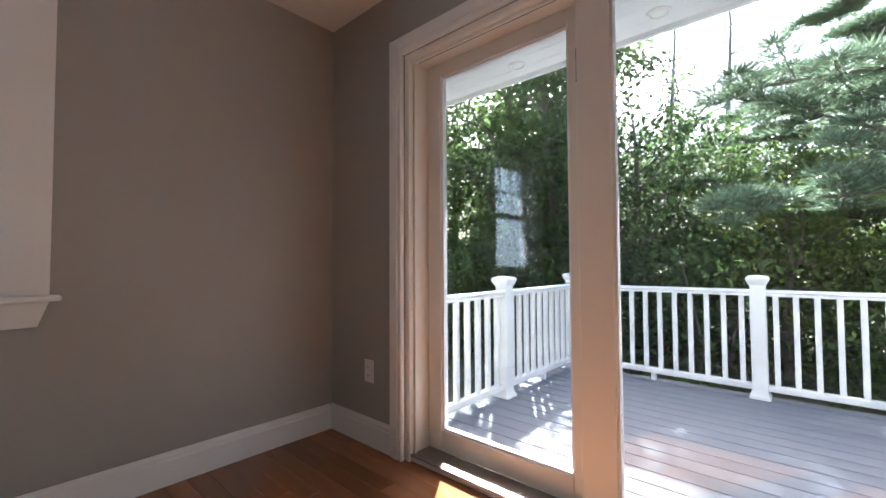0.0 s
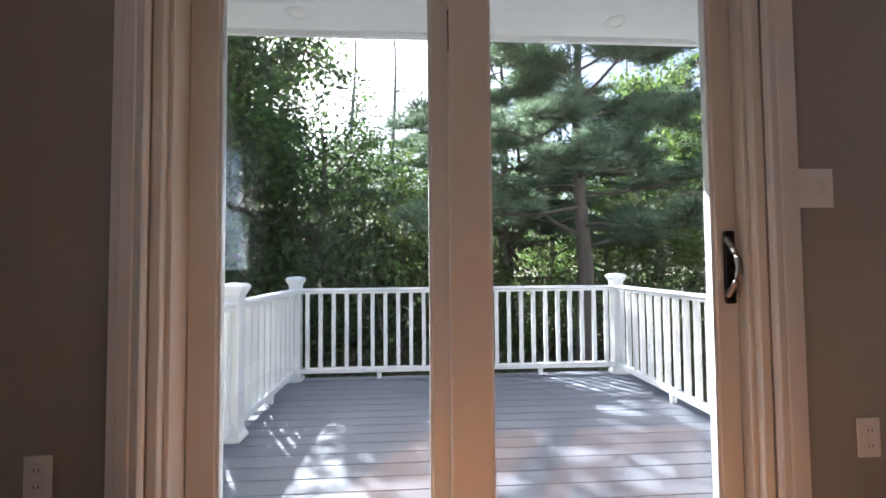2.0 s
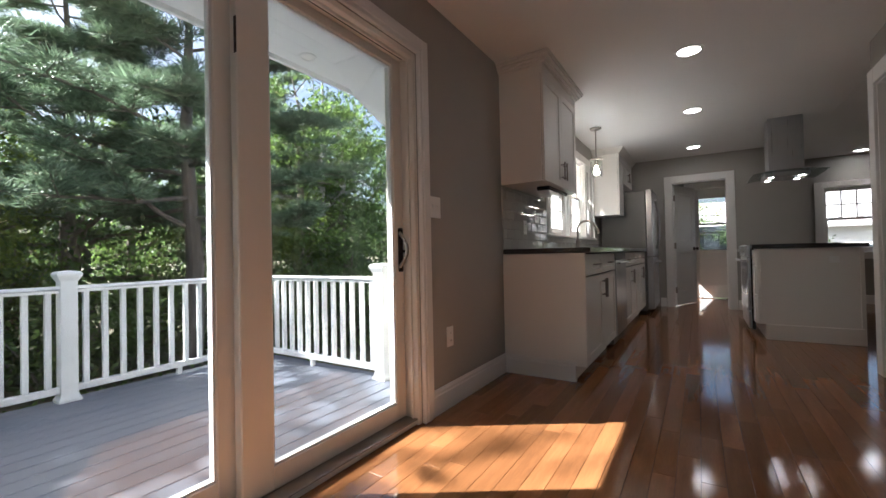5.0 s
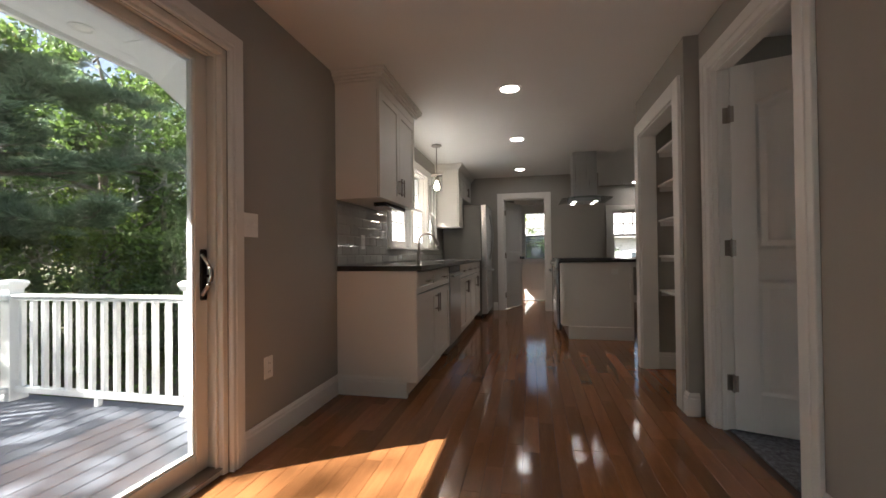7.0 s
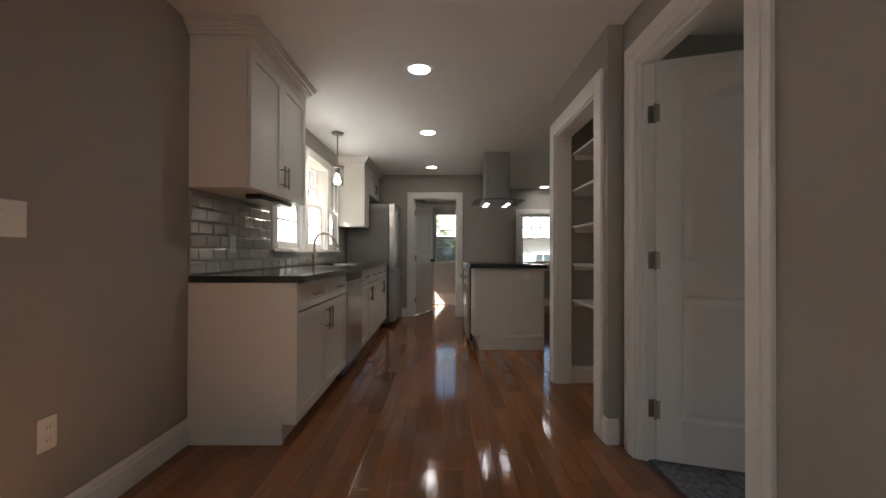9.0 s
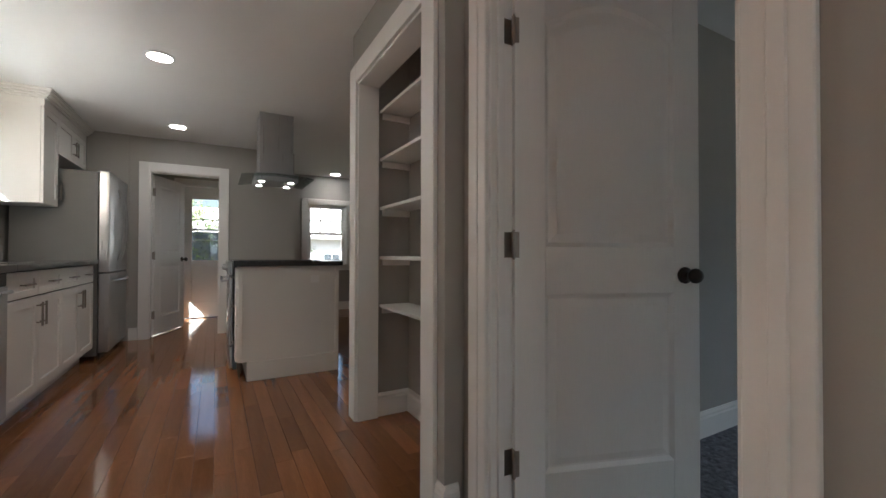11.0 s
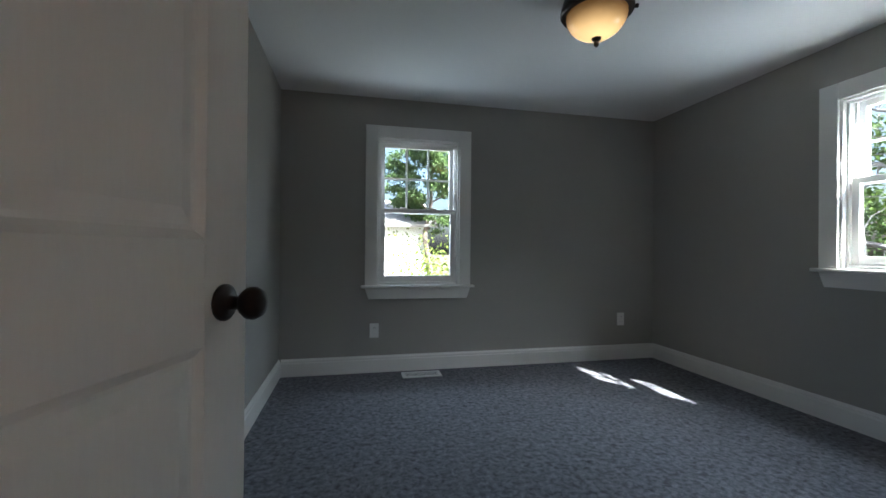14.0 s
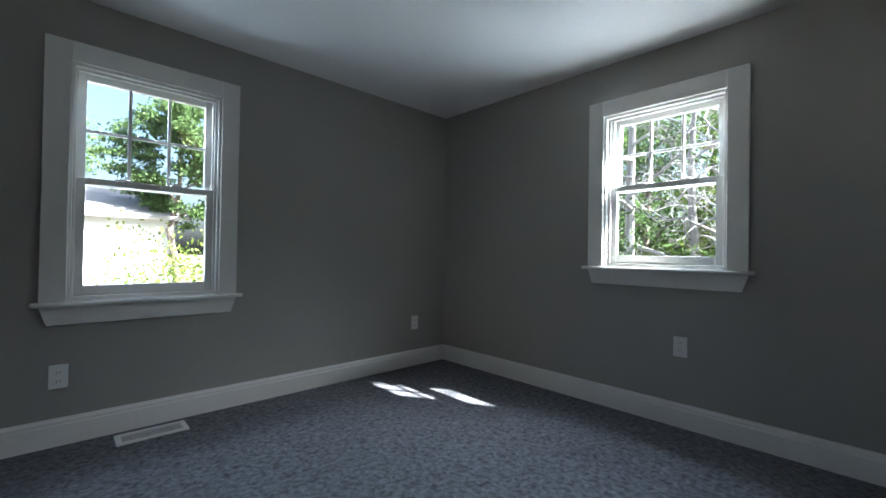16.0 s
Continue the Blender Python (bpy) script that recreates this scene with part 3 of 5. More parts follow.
# ---- glazed sliding door to the deck ----
def slider_door():
    x0, x1, _, zt = SLIDER
    th = thing("sliding_door", "cream-painted sliding glass door to the deck, closed", "door", kind="structure", at=(x0, 1.40, 0))
    back = th.matrix_world.inverted()

    def put(nm, bm, mat, parent=th, lab=""):
        moved(bm, back)
        return part(nm, bm, mat, parent, lab)

    bm = bmesh.new()
    for a, b in ((x0, x0 + 0.03), (x1 - 0.03, x1)):
        box(a, b, 1.327, 1.518, 0.0, zt, 0.003, bm)
    box(x0 + 0.03, x1 - 0.03, 1.327, 1.518, zt - 0.03, zt, 0.003, bm)
    box(x0 + 0.03, x1 - 0.03, 1.345, 1.518, -0.01, 0.028, 0.003, bm)
    for y in (1.352, 1.462):
        box(x0 + 0.03, x0 + 0.045, y, y + 0.012, 0.028, zt - 0.03, 0.002, bm)
        box(x1 - 0.045, x1 - 0.03, y, y + 0.012, 0.028, zt - 0.03, 0.002, bm)
        box(x0 + 0.045, x1 - 0.045, y, y + 0.012, zt - 0.045, zt - 0.03, 0.002, bm)
    put("door_frame", bm, "slider")
    # dark strip along the head, painted for the shade above the leaves
    put("track_gap", box(x0 + 0.046, x1 - 0.046, 1.364, 1.384, zt - 0.0325, zt - 0.0302), "gap")
    put("threshold", box(x0 + 0.031, x1 - 0.031, 1.33, 1.46, 0.0285, 0.036, 0.003), "nickel")
    for nm, a, b, y, lab in (("fixed_leaf", x0 + 0.032, -0.445, 1.476, ""), ("sliding_leaf", -0.50, x1 - 0.032, 1.425, "")):
        d0, d1 = y - 0.02, y + 0.022
        sl, sr, rt, rb = (0.088, 0.11, 0.07, 0.10) if nm == "fixed_leaf" else (0.125, 0.072, 0.045, 0.085)
        z0, z1 = 0.036, zt - 0.032
        bm = bmesh.new()
        box(a, a + sl, d0, d1, z0, z1, 0.004, bm)
        box(b - sr, b, d0, d1, z0, z1, 0.004, bm)
        box(a + sl, b - sr, d0, d1, z0, z0 + rb, 0.003, bm)
        box(a + sl, b - sr, d0, d1, z1 - rt, z1, 0.003, bm)
        leaf = put(nm, bm, "slider", th)
        ga, gb, h0, h1 = a + sl, b - sr, z0 + rb, z1 - rt
        bm = bmesh.new()
        for u, v in ((ga, ga + 0.008), (gb - 0.008, gb)):
            box(u, v, d0 + 0.008, d1 - 0.006, h0, h1, 0.001, bm)
        for u, v in ((h0, h0 + 0.008), (h1 - 0.008, h1)):
            box(ga + 0.008, gb - 0.008, d0 + 0.008, d1 - 0.006, u, v, 0.001, bm)
        put("glazing_bead", bm, "vinyl", leaf)
        for d in (-0.009, 0.005):
            put("pane", box(ga, gb, y + d, y + d + 0.004, h0, h1), "glass", leaf)
        if nm == "sliding_leaf":
            hx = b - 0.03
            plate = box(hx - 0.018, hx + 0.018, d0 - 0.008, d0 - 0.001, 0.80, 1.03, 0.006)
            handle = put("handle_plate", plate, "bronze", leaf, "dark bronze handle plate")
            pts = [(hx - 0.012, d0 - 0.008 - 0.05 * math.sin(math.pi * k / 12), 0.825 + 0.18 * k / 12) for k in range(13)]
            put("handle", tube(pts, 0.009, 10), "nickel", leaf, "curved satin handle")
            put("bolt_slot", box(a - 0.0015, a + 0.003, d0 + 0.002, d0 + 0.016, 1.60, 1.73, 0.002), "bronze", leaf)
            put("latch", box(hx - 0.004, hx + 0.02, d0 - 0.02, d0 - 0.008, 0.90, 0.915, 0.003), "bronze", leaf)
    return th


slider_door()
# stepped casing of the deck door
bm = bmesh.new()
for a, b, c in ((0.0, 0.09, 0.020), (0.026, 0.062, 0.027), (0.0, 0.012, 0.026)):
    y0 = YN - c
    box(SLIDER[0] - b, SLIDER[0] - a, y0, YN - 0.0005 if c == 0.02 else YN - 0.0195, 0.0, SLIDER[3] + b, 0.003, bm)
    box(SLIDER[1] + a, SLIDER[1] + b, y0, YN - 0.0005 if c == 0.02 else YN - 0.0195, 0.0, SLIDER[3] + b, 0.003, bm)
    box(SLIDER[0] - a, SLIDER[1] + a, y0 + 0.0003, YN - 0.0005 if c == 0.02 else YN - 0.0195, SLIDER[3] + a, SLIDER[3] + b, 0.003, bm)
setting("trim_sliding_door", bm, "trim", "wide stepped white casing of the deck door", "casing")

# ---- deck ----
DZ = -0.17
DX0, DX1, DY1 = -1.88, 1.50, 4.30
deck = setting("deck", box(DX0 + 0.02, DX1 - 0.02, YN2 + 0.001, DY1 - 0.03, DZ - 0.22, DZ - 0.03), "deck", "grey composite board deck behind the house", "deck")
bm = bmesh.new()
for x in (-1.78, -0.19, 1.39):
    box(x - 0.07, x + 0.07, 4.0, 4.14, -1.5, DZ - 0.221, 0.004, bm)
part("deck_footing", bm, "bark", deck, "weathered timber deck posts")

RAIL_TOP, RAIL_LOW = DZ + 0.875, DZ + 0.09


def rail_post(x, y):
    th = thing("railing_post", "white vinyl railing post with a flat cap and skirt", "railing post", "deck railing posts", at=(x, y, DZ))
    part("shaft", box(-0.052, 0.052, -0.052, 0.052, 0, 0.93, 0.004), "vinyl", th)
    bm = lathe([(0.098, 0.0), (0.098, 0.02), (0.085, 0.034), (0.076, 0.05), (0.0755, 0.06)], 4)
    part("skirt", moved(bm, pose(0, 0, 0, 0, 0, 45)), "vinyl", th)
    bm = lathe([(0.078, 0.915), (0.105, 0.955), (0.108, 0.972), (0.098, 0.976), (0.09, 0.986), (0.01, 0.995)], 4)
    part("cap", moved(bm, pose(0, 0, 0, 0, 0, 45)), "vinyl", th)
    return th


def rail_panel(xa, ya, xb, yb, count, foot=True):
    """Top and bottom rail with balusters between two posts."""
    ln, ang = math.hypot(xb - xa, yb - ya), math.degrees(math.atan2(yb - ya, xb - xa))
    th = thing("railing", "white vinyl railing with square balusters", "railing", "deck railing panels", at=(xa, ya, DZ), rz=ang)
    top, low = RAIL_TOP - DZ, RAIL_LOW - DZ
    bm = extrude_profile([(-0.03, top - 0.05), (0.03, top - 0.05), (0.03, top - 0.03), (0.046, top - 0.018), (0.04, top), (-0.04, top), (-0.046, top - 0.018), (-0.03, top - 0.03)], "x", 0.05, ln - 0.05)
    part("top_rail", bm, "vinyl", th)
    part("bottom_rail", box(0.05, ln - 0.05, -0.025, 0.025, low - 0.025, low + 0.025, 0.004), "vinyl", th)
    for k in range(count):
        x = 0.05 + (ln - 0.1) * (k + 0.5) / count
        part("baluster", box(x - 0.018, x + 0.018, -0.018, 0.018, low + 0.0255, top - 0.0505, 0.002), "vinyl", th)
    if foot:
        part("foot_block", box(ln / 2 - 0.02, ln / 2 + 0.02, -0.02, 0.02, 0, low - 0.0255, 0.002), "vinyl", th)
    return th


POSTS = {"A": (-1.785, 2.88), "B": (-1.78, 4.192), "C": (-0.19, 4.192), "D": (1.392, 4.192), "E": (1.392, 2.40)}
for p in POSTS.values():
    rail_post(*p)
rail_panel(-1.785, YN2 - 0.03, *POSTS["A"], 10, False)
rail_panel(*POSTS["A"], *POSTS["B"], 10)
rail_panel(*POSTS["B"], *POSTS["C"], 12)
rail_panel(*POSTS["C"], *POSTS["D"], 12)
rail_panel(*POSTS["D"], *POSTS["E"], 14)

# ---- roof over the deck door ----
SOF, EAVE = 2.14, 2.25
bm = box(XW2 - 0.5, 2.3, YN2 + 0.001, EAVE, SOF, SOF + 0.05)
setting("soffit", bm, "soffit", "white painted board soffit over the deck", "soffit")
bm = bmesh.new()
for k in range(6):
    y = YN2 + 0.06 + k * 0.115
    box(XW2 - 0.5, 2.3, y, y + 0.002, SOF - 0.001, SOF + 0.001, 0, bm)
part("soffit_joints", bm, "soffit", bpy.data.objects["soffit"])
setting("fascia", box(XW2 - 0.52, 2.32, EAVE, EAVE + 0.025, SOF - 0.03, SOF + 0.19, 0.003), "soffit", "white painted fascia board", "fascia")
bm = extrude_profile([(EAVE + 0.1, SOF + 0.17), (EAVE + 0.1, SOF + 0.2), (-1.55, 4.2), (-5.3, SOF + 0.35), (-5.3, SOF + 0.32), (-1.55, 4.1)], "x", XW2 - 0.5, 2.34)
extrude_profile([(1.86, 2.36), (1.86, 2.42), (-1.55, 4.2), (-5.3, SOF + 0.35), (-5.3, SOF + 0.32), (-1.55, 4.1)], "x", 5.4002, 8.1, bm)
# unseen eave drawn longer here, to cut the sun on the sink windows
extrude_profile([(1.98, 2.30), (1.98, 2.357), (-1.55, 4.2), (-5.3, SOF + 0.35), (-5.3, SOF + 0.32), (-1.55, 4.1)], "x", 2.3402, 5.4, bm)
setting("roof", bm, "roof", "grey asphalt shingle roof of the house", "roof")
# boxed return at the end of the soffit
bm = bmesh.new()
low = [bm.verts.new(p) for p in ((0.56, 2.05, SOF - 0.004), (0.95, 2.245, SOF - 0.05), (2.3, 2.245, SOF - 0.62), (2.3, 1.56, SOF - 0.62), (0.56, 1.56, SOF - 0.004))]
top = [bm.verts.new((v.co.x, v.co.y, SOF - 0.002)) for v in low]
bm.faces.new(low)
bm.faces.new(top[::-1])
for k in range(5):
    bm.faces.new((low[k], low[(k + 1) % 5], top[(k + 1) % 5], top[k]))
setting("soffit_return", bm, "soffit", "white boxed roof return beside the deck", "soffit")
for x in (-1.17, -0.385, 0.40):
    th = thing("soffit_light", "small white recessed soffit light, unlit", "soffit light", "soffit lights", at=(x, 2.11, SOF))
    part("trim_ring", lathe([(0.055, -0.002), (0.055, -0.007), (0.042, -0.01), (0.036, -0.004)], 24), "metalwhite", th)
    part("lens", lathe([(0.034, -0.0045), (0.03, -0.007), (0.01, -0.008)], 20), "plate", th)


# ---- added lamps for daylight, in or just outside the openings ----
window_light("window_light_dining", (XW2 + 0.03, -0.38, 1.36), (1, 0.0, 0.12), 0.62, 1.0, 0.5)
window_light("window_light_bedroom_west", (BW2 - 0.12, -2.42, 1.98), (0.75, -0.66, -0.6), 0.66, 0.16, 8.0)
window_light("window_light_bedroom_south", (0.41, BS2 - 0.12, 1.99), (0, 1, -0.75), 0.62, 0.16, 2.00)
window_light("window_light_sink", (3.6, YN2 + 0.12, 2.12), (0, -1, -0.75), 1.8, 0.16, 0.5)
# added below the sills, for light thrown up off the ground
window_light("window_light_bedroom_west_low", (BW2 - 0.12, -2.42, 0.78), (0.75, -0.66, 0.4), 0.66, 0.16, 3.6)
window_light("window_light_bedroom_south_low", (0.41, BS2 - 0.12, 0.58), (0, 1, 0.4), 0.62, 0.16, 1.2)
window_light("window_light_sink_low", (3.6, YN2 + 0.12, 0.95), (0, -1, 0.75), 1.8, 0.16, 2.2)


# ---- kitchen ----
def shaker(x0, x1, z0, z1, y, rail=0.055, drawer=False):
    """A framed cabinet front that faces -y, with a sunk panel; y is its back."""
    bm = bmesh.new()
    f, e = y - 0.019, 0.002
    r = 0.042 if drawer else rail

    def ring(dx, dz, yy):
        return [bm.verts.new(p) for p in ((x0 + dx, yy, z0 + dz), (x1 - dx, yy, z0 + dz), (x1 - dx, yy, z1 - dz), (x0 + dx, yy, z1 - dz))]

    rings = [ring(0, 0, y), ring(0, 0, f + e), ring(e, e, f), ring(rail - 0.001, r - 0.001, f), ring(rail, r, f + 0.001), ring(rail + 0.0015, r + 0.0015, f + 0.009)]
    for p, q in zip(rings, rings[1:]):
        for k in range(4):
            bm.faces.new((p[k], p[(k + 1) % 4], q[(k + 1) % 4], q[k]))
    bm.faces.new(rings[0][::-1])
    bm.faces.new(rings[-1])
    return bm


def bar_pull(x, y, z, length, upright, parent, back):
    """A bar handle that stands off a front facing -y."""
    h = length / 2
    ends = [(x, y - 0.03, z - h), (x, y - 0.03, z + h)] if upright else [(x - h, y - 0.03, z), (x + h, y - 0.03, z)]
    bm = tube(ends, 0.006, 8)
    for k in (-0.7, 0.7):
        p = (x, y - 0.03, z + k * h) if upright else (x + k * h, y - 0.03, z)
        tube([(p[0], y + 0.0, p[2]), p], 0.0045, 6, bm)
    return part("handle", moved(bm, back), "nickel", parent, "satin nickel bar handle")


def base_cabinet(x0, x1, doors, drawers, label, end_panel=False):
    th = thing("base_cabinet", label, "cabinet", "kitchen base cabinets", at=(x0, 0.74, 0))
    back = th.matrix_world.inverted()
    yb, yf = YN - 0.002, 0.745

    def put(nm, bm, mat, parent=th, lab=""):
        return part(nm, moved(bm, back), mat, parent, lab)

    put("carcass", box(x0 + 0.0005, x1 - 0.0005, yf, yb, 0.105, 0.878, 0.001), "cabinet")
    put("toe_kick", box(x0 + 0.001, x1 - 0.001, yf + 0.07, yb, 0.0, 0.1045), "cabinet")
    # dark sheet behind the fronts, put in for the shade between them
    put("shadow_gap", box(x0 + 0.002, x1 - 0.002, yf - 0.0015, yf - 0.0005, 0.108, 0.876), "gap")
    g = 0.003
    w = (x1 - x0) / drawers
    for k in range(drawers):
        a, b = x0 + k * w + g, x0 + (k + 1) * w - g
        d = put("drawer_front", shaker(a, b, 0.718, 0.868, yf - 0.002, drawer=True), "cabinet")
        bar_pull((a + b) / 2, yf - 0.021, 0.793, 0.15, False, d, back)
    w = (x1 - x0) / doors
    for k in range(doors):
        a, b = x0 + k * w + g, x0 + (k + 1) * w - g
        d = put("door", shaker(a, b, 0.115, 0.708, yf - 0.002), "cabinet")
        right = k % 2 == 0 if doors > 1 else True
        bar_pull(b - 0.03 if right else a + 0.03, yf - 0.021, 0.60, 0.15, True, d, back)
    if end_panel:
        put("end_panel", box(x0 - 0.02, x0, yf - 0.02, yb, 0.105, 0.878, 0.002), "cabinet")
        bm = bmesh.new()
        extrude_profile(base_profile(x0 - 0.02, -1), "y", yf + 0.055, yb - 0.0, bm)
        box(x0 - 0.0195, x0, yf + 0.055, yb, 0.001, 0.104, 0, bm)
        put("end_baseboard", bm, "trim")
    return th


base_cabinet(1.55, 2.665, 2, 2, "white shaker base cabinet with two drawers at the counter's end", True)
base_cabinet(3.275, 4.19, 2, 2, "white shaker sink cabinet with two false drawers")
base_cabinet(4.19, 5.06, 2, 2, "white shaker base cabinet beside the refrigerator")

th = thing("dishwasher", "stainless steel dishwasher built under the counter", "dishwasher", at=(2.665, 0.74, 0))
back = th.matrix_world.inverted()
part("body", moved(box(2.668, 3.272, 0.75, YN - 0.002, 0.03, 0.876), back), "steelside", th)
part("door", moved(box(2.672, 3.268, 0.715, 0.7495, 0.11, 0.80, 0.005, segments=2), back), "steel", th)
part("control_panel", moved(box(2.672, 3.268, 0.72, 0.7495, 0.803, 0.874, 0.004), back), "black", th, "dark control strip")
bm = tube([(2.71, 0.69, 0.775), (3.23, 0.69, 0.775)], 0.010, 10)
tube([(2.74, 0.715, 0.775), (2.74, 0.69, 0.775)], 0.007, 8, bm)
tube([(3.20, 0.715, 0.775), (3.20, 0.69, 0.775)], 0.007, 8, bm)
part("handle", moved(bm, back), "steel", th)
part("toe_panel", moved(box(2.675, 3.265, 0.80, 0.82, 0.0, 0.105), back), "black", th)

# worktop with a cut-out for the sink
th = thing("worktop", "polished dark stone worktop along the window wall", "worktop", at=(3.3, 1.0, 0.879))
back = th.matrix_world.inverted()
bm = bmesh.new()
SX0, SX1, SY0, SY1 = 3.29, 3.86, 0.83, 1.19
for a, b, c, d in ((1.515, SX0, 0.685, YN - 0.012), (SX1, 5.068, 0.685, YN - 0.012), (SX0, SX1, 0.685, SY0), (SX0, SX1, SY1, YN - 0.012)):
    box(a, b, c, d, 0.879, 0.915, 0.002, bm)
part("slab", moved(bm, back), "granite", th)
th = thing("sink", "stainless steel undermount kitchen sink", "sink", at=(3.575, 1.0, 0.7))
bm = wall("x", SX0 - 0.005, SX1 + 0.005, SY0 - 0.01, SY0 - 0.003, 0.70, 0.8785)
wall("x", SX0 - 0.005, SX1 + 0.005, SY1 + 0.003, SY1 + 0.01, 0.70, 0.8785, (), bm)
wall("y", SY0 - 0.003, SY1 + 0.003, SX0 - 0.01, SX0 - 0.003, 0.70, 0.8785, (), bm)
wall("y", SY0 - 0.003, SY1 + 0.003, SX1 + 0.003, SX1 + 0.01, 0.70, 0.8785, (), bm)
box(SX0 - 0.003, SX1 + 0.003, SY0 - 0.003, SY1 + 0.003, 0.695, 0.70, 0, bm)
part("basin", moved(bm, th.matrix_world.inverted()), "steel", th)
part("drain", moved(lathe([(0.045, 0.7), (0.045, 0.704), (0.03, 0.705), (0.01, 0.702)], 20), Matrix.Translation((-0.0, 0, -0.7))), "nickel", th)

th = thing("faucet", "chrome gooseneck pull-down kitchen faucet", "faucet", at=(3.49, 1.25, 0.9155))
part("base", lathe([(0.028, 0), (0.028, 0.008), (0.022, 0.014), (0.021, 0.10), (0.016, 0.108)], 20), "nickel", th)
pts = [(0, 0, 0.10), (0, 0, 0.22)] + [(0, -0.10 + 0.10 * math.cos(a), 0.22 + 0.10 * math.sin(a)) for a in np.linspace(0.15, 2.6, 14)]
part("spout", tube(pts, 0.0125, 12), "nickel", th)
e = Vector(pts[-1])
part("spray_head", tube([e, e + Vector((0, -0.03, -0.055)), e + Vector((0, -0.05, -0.095))], [0.0145, 0.018, 0.021], 12), "nickel", th)
part("lever", tube([(0.018, 0, 0.06), (0.05, -0.005, 0.068), (0.10, -0.02, 0.095)], [0.012, 0.008, 0.006], 10), "nickel", th)


def upper_cabinet(x0, x1, y0, z0, doors, label, crown=True, z1=2.20, west=False, east=False, pull_low=True):
    th = thing("wall_cabinet", label, "cabinet", "kitchen wall cabinets", at=(x0, YN - 0.001, z0))
    back = th.matrix_world.inverted()

    def put(nm, bm, mat, parent=th, lab=""):
        return part(nm, moved(bm, back), mat, parent, lab)

    yb, yf = YN - 0.001, y0 + 0.021
    bm = box(x0, x1, yf, yb, z0, z1, 0.001)
    put("carcass", bm, "cabinet")
    # near-black sheet that paints the shade round the door edges
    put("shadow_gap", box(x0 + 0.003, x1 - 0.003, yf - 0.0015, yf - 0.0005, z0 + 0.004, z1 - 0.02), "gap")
    w = (x1 - x0) / doors
    for k in range(doors):
        a, b = x0 + k * w + 0.002, x0 + (k + 1) * w - 0.002
        d = put("door", shaker(a, b, z0 + 0.002, z1 - 0.03, yf - 0.002), "cabinet")
        right = k % 2 == 0
        bar_pull(b - 0.03 if right else a + 0.03, yf - 0.021, z0 + 0.13, 0.14, True, d, back)
    if crown:
        steps = ((0.0, z1 - 0.028, 2.236), (0.018, 2.2365, 2.252), (0.034, 2.2525, 2.27), (0.052, 2.2705, 2.29), (0.062, 2.2905, CEIL - 0.001))
        bm = bmesh.new()
        for o, a, b in steps:
            box(x0 - (o if west else 0) - 0.001, x1 + (o if east else 0) + 0.001, yf - 0.022 - o, yb, a, b, 0.002, bm)
        put("crown_moulding", bm, "cabinet")
    return th


upper_cabinet(1.53, 2.42, 0.985, 1.40, 2, "white shaker wall cabinet with crown moulding over the counter's end", west=True, east=True)
upper_cabinet(4.71, 5.065, 0.975, 1.385, 1, "narrow white shaker wall cabinet with crown moulding beside the window", west=True)
upper_cabinet(5.07, 5.95, 0.975, 1.86, 2, "short white shaker cabinet above the refrigerator")
th = thing("under_cabinet_light", "slim dark light fitting under the wall cabinet", "light fitting", at=(2.05, 1.08, 1.388))
part("housing", box(-0.28, 0.22, -0.05, 0.05, -0.018, 0.0115, 0.004), "black", th)
part("lens", box(-0.26, 0.20, -0.04, 0.04, -0.021, -0.0185, 0.001), "metalwhite", th)

# refrigerator
th = thing("refrigerator", "stainless steel French-door refrigerator with grey sides", "refrigerator", at=(5.5, 1.0, 0))
back = th.matrix_world.inverted()
FX0, FX1 = 5.085, 5.94
part("cabinet_body", moved(box(FX0, FX1, 0.70, YN - 0.03, 0.03, 1.735, 0.006), back), "steelside", th, "grey painted steel sides")
mid = (FX0 + FX1) / 2
for a, b in ((FX0, mid - 0.002), (mid + 0.002, FX1)):
    d = part("door", moved(box(a, b, 0.615, 0.695, 0.80, 1.745, 0.014, segments=3), back), "steel", th)
    x = b - 0.05 if b < mid + 0.1 else a + 0.05
    pts = [(x, 0.615 - 0.055 * math.sin(math.pi * k / 14) ** 0.6, 0.90 + 0.72 * k / 14) for k in range(15)]
    part("handle", moved(tube(pts, 0.012, 10), back), "steel", d)
d = part("freezer_drawer", moved(box(FX0, FX1, 0.615, 0.695, 0.06, 0.79, 0.014, segments=3), back), "steel", th)
pts = [(FX0 + 0.08 + (FX1 - FX0 - 0.16) * k / 14, 0.615 - 0.055 * math.sin(math.pi * k / 14) ** 0.6, 0.72) for k in range(15)]
part("handle", moved(tube(pts, 0.012, 10), back), "steel", d)
part("foot_grille", moved(box(FX0 + 0.02, FX1 - 0.02, 0.68, 0.72, 0.0, 0.055, 0.003), back), "black", th)

# pendant over the sink
th = thing("pendant_lamp", "clear glass pendant lamp with a lit bulb above the sink", "pendant lamp", at=(3.61, 1.05, CEIL))
part("canopy", lathe([(0.062, -0.001), (0.062, -0.012), (0.05, -0.022), (0.012, -0.026)], 24), "nickel", th)
part("stem", tube([(0, 0, -0.02), (0, 0, -0.36)], 0.006, 8), "nickel", th)
part("cap", lathe([(0.012, -0.34), (0.07, -0.355), (0.072, -0.372), (0.024, -0.376), (0.022, -0.43), (0.015, -0.435)], 24), "nickel", th)
bm = bmesh.new()
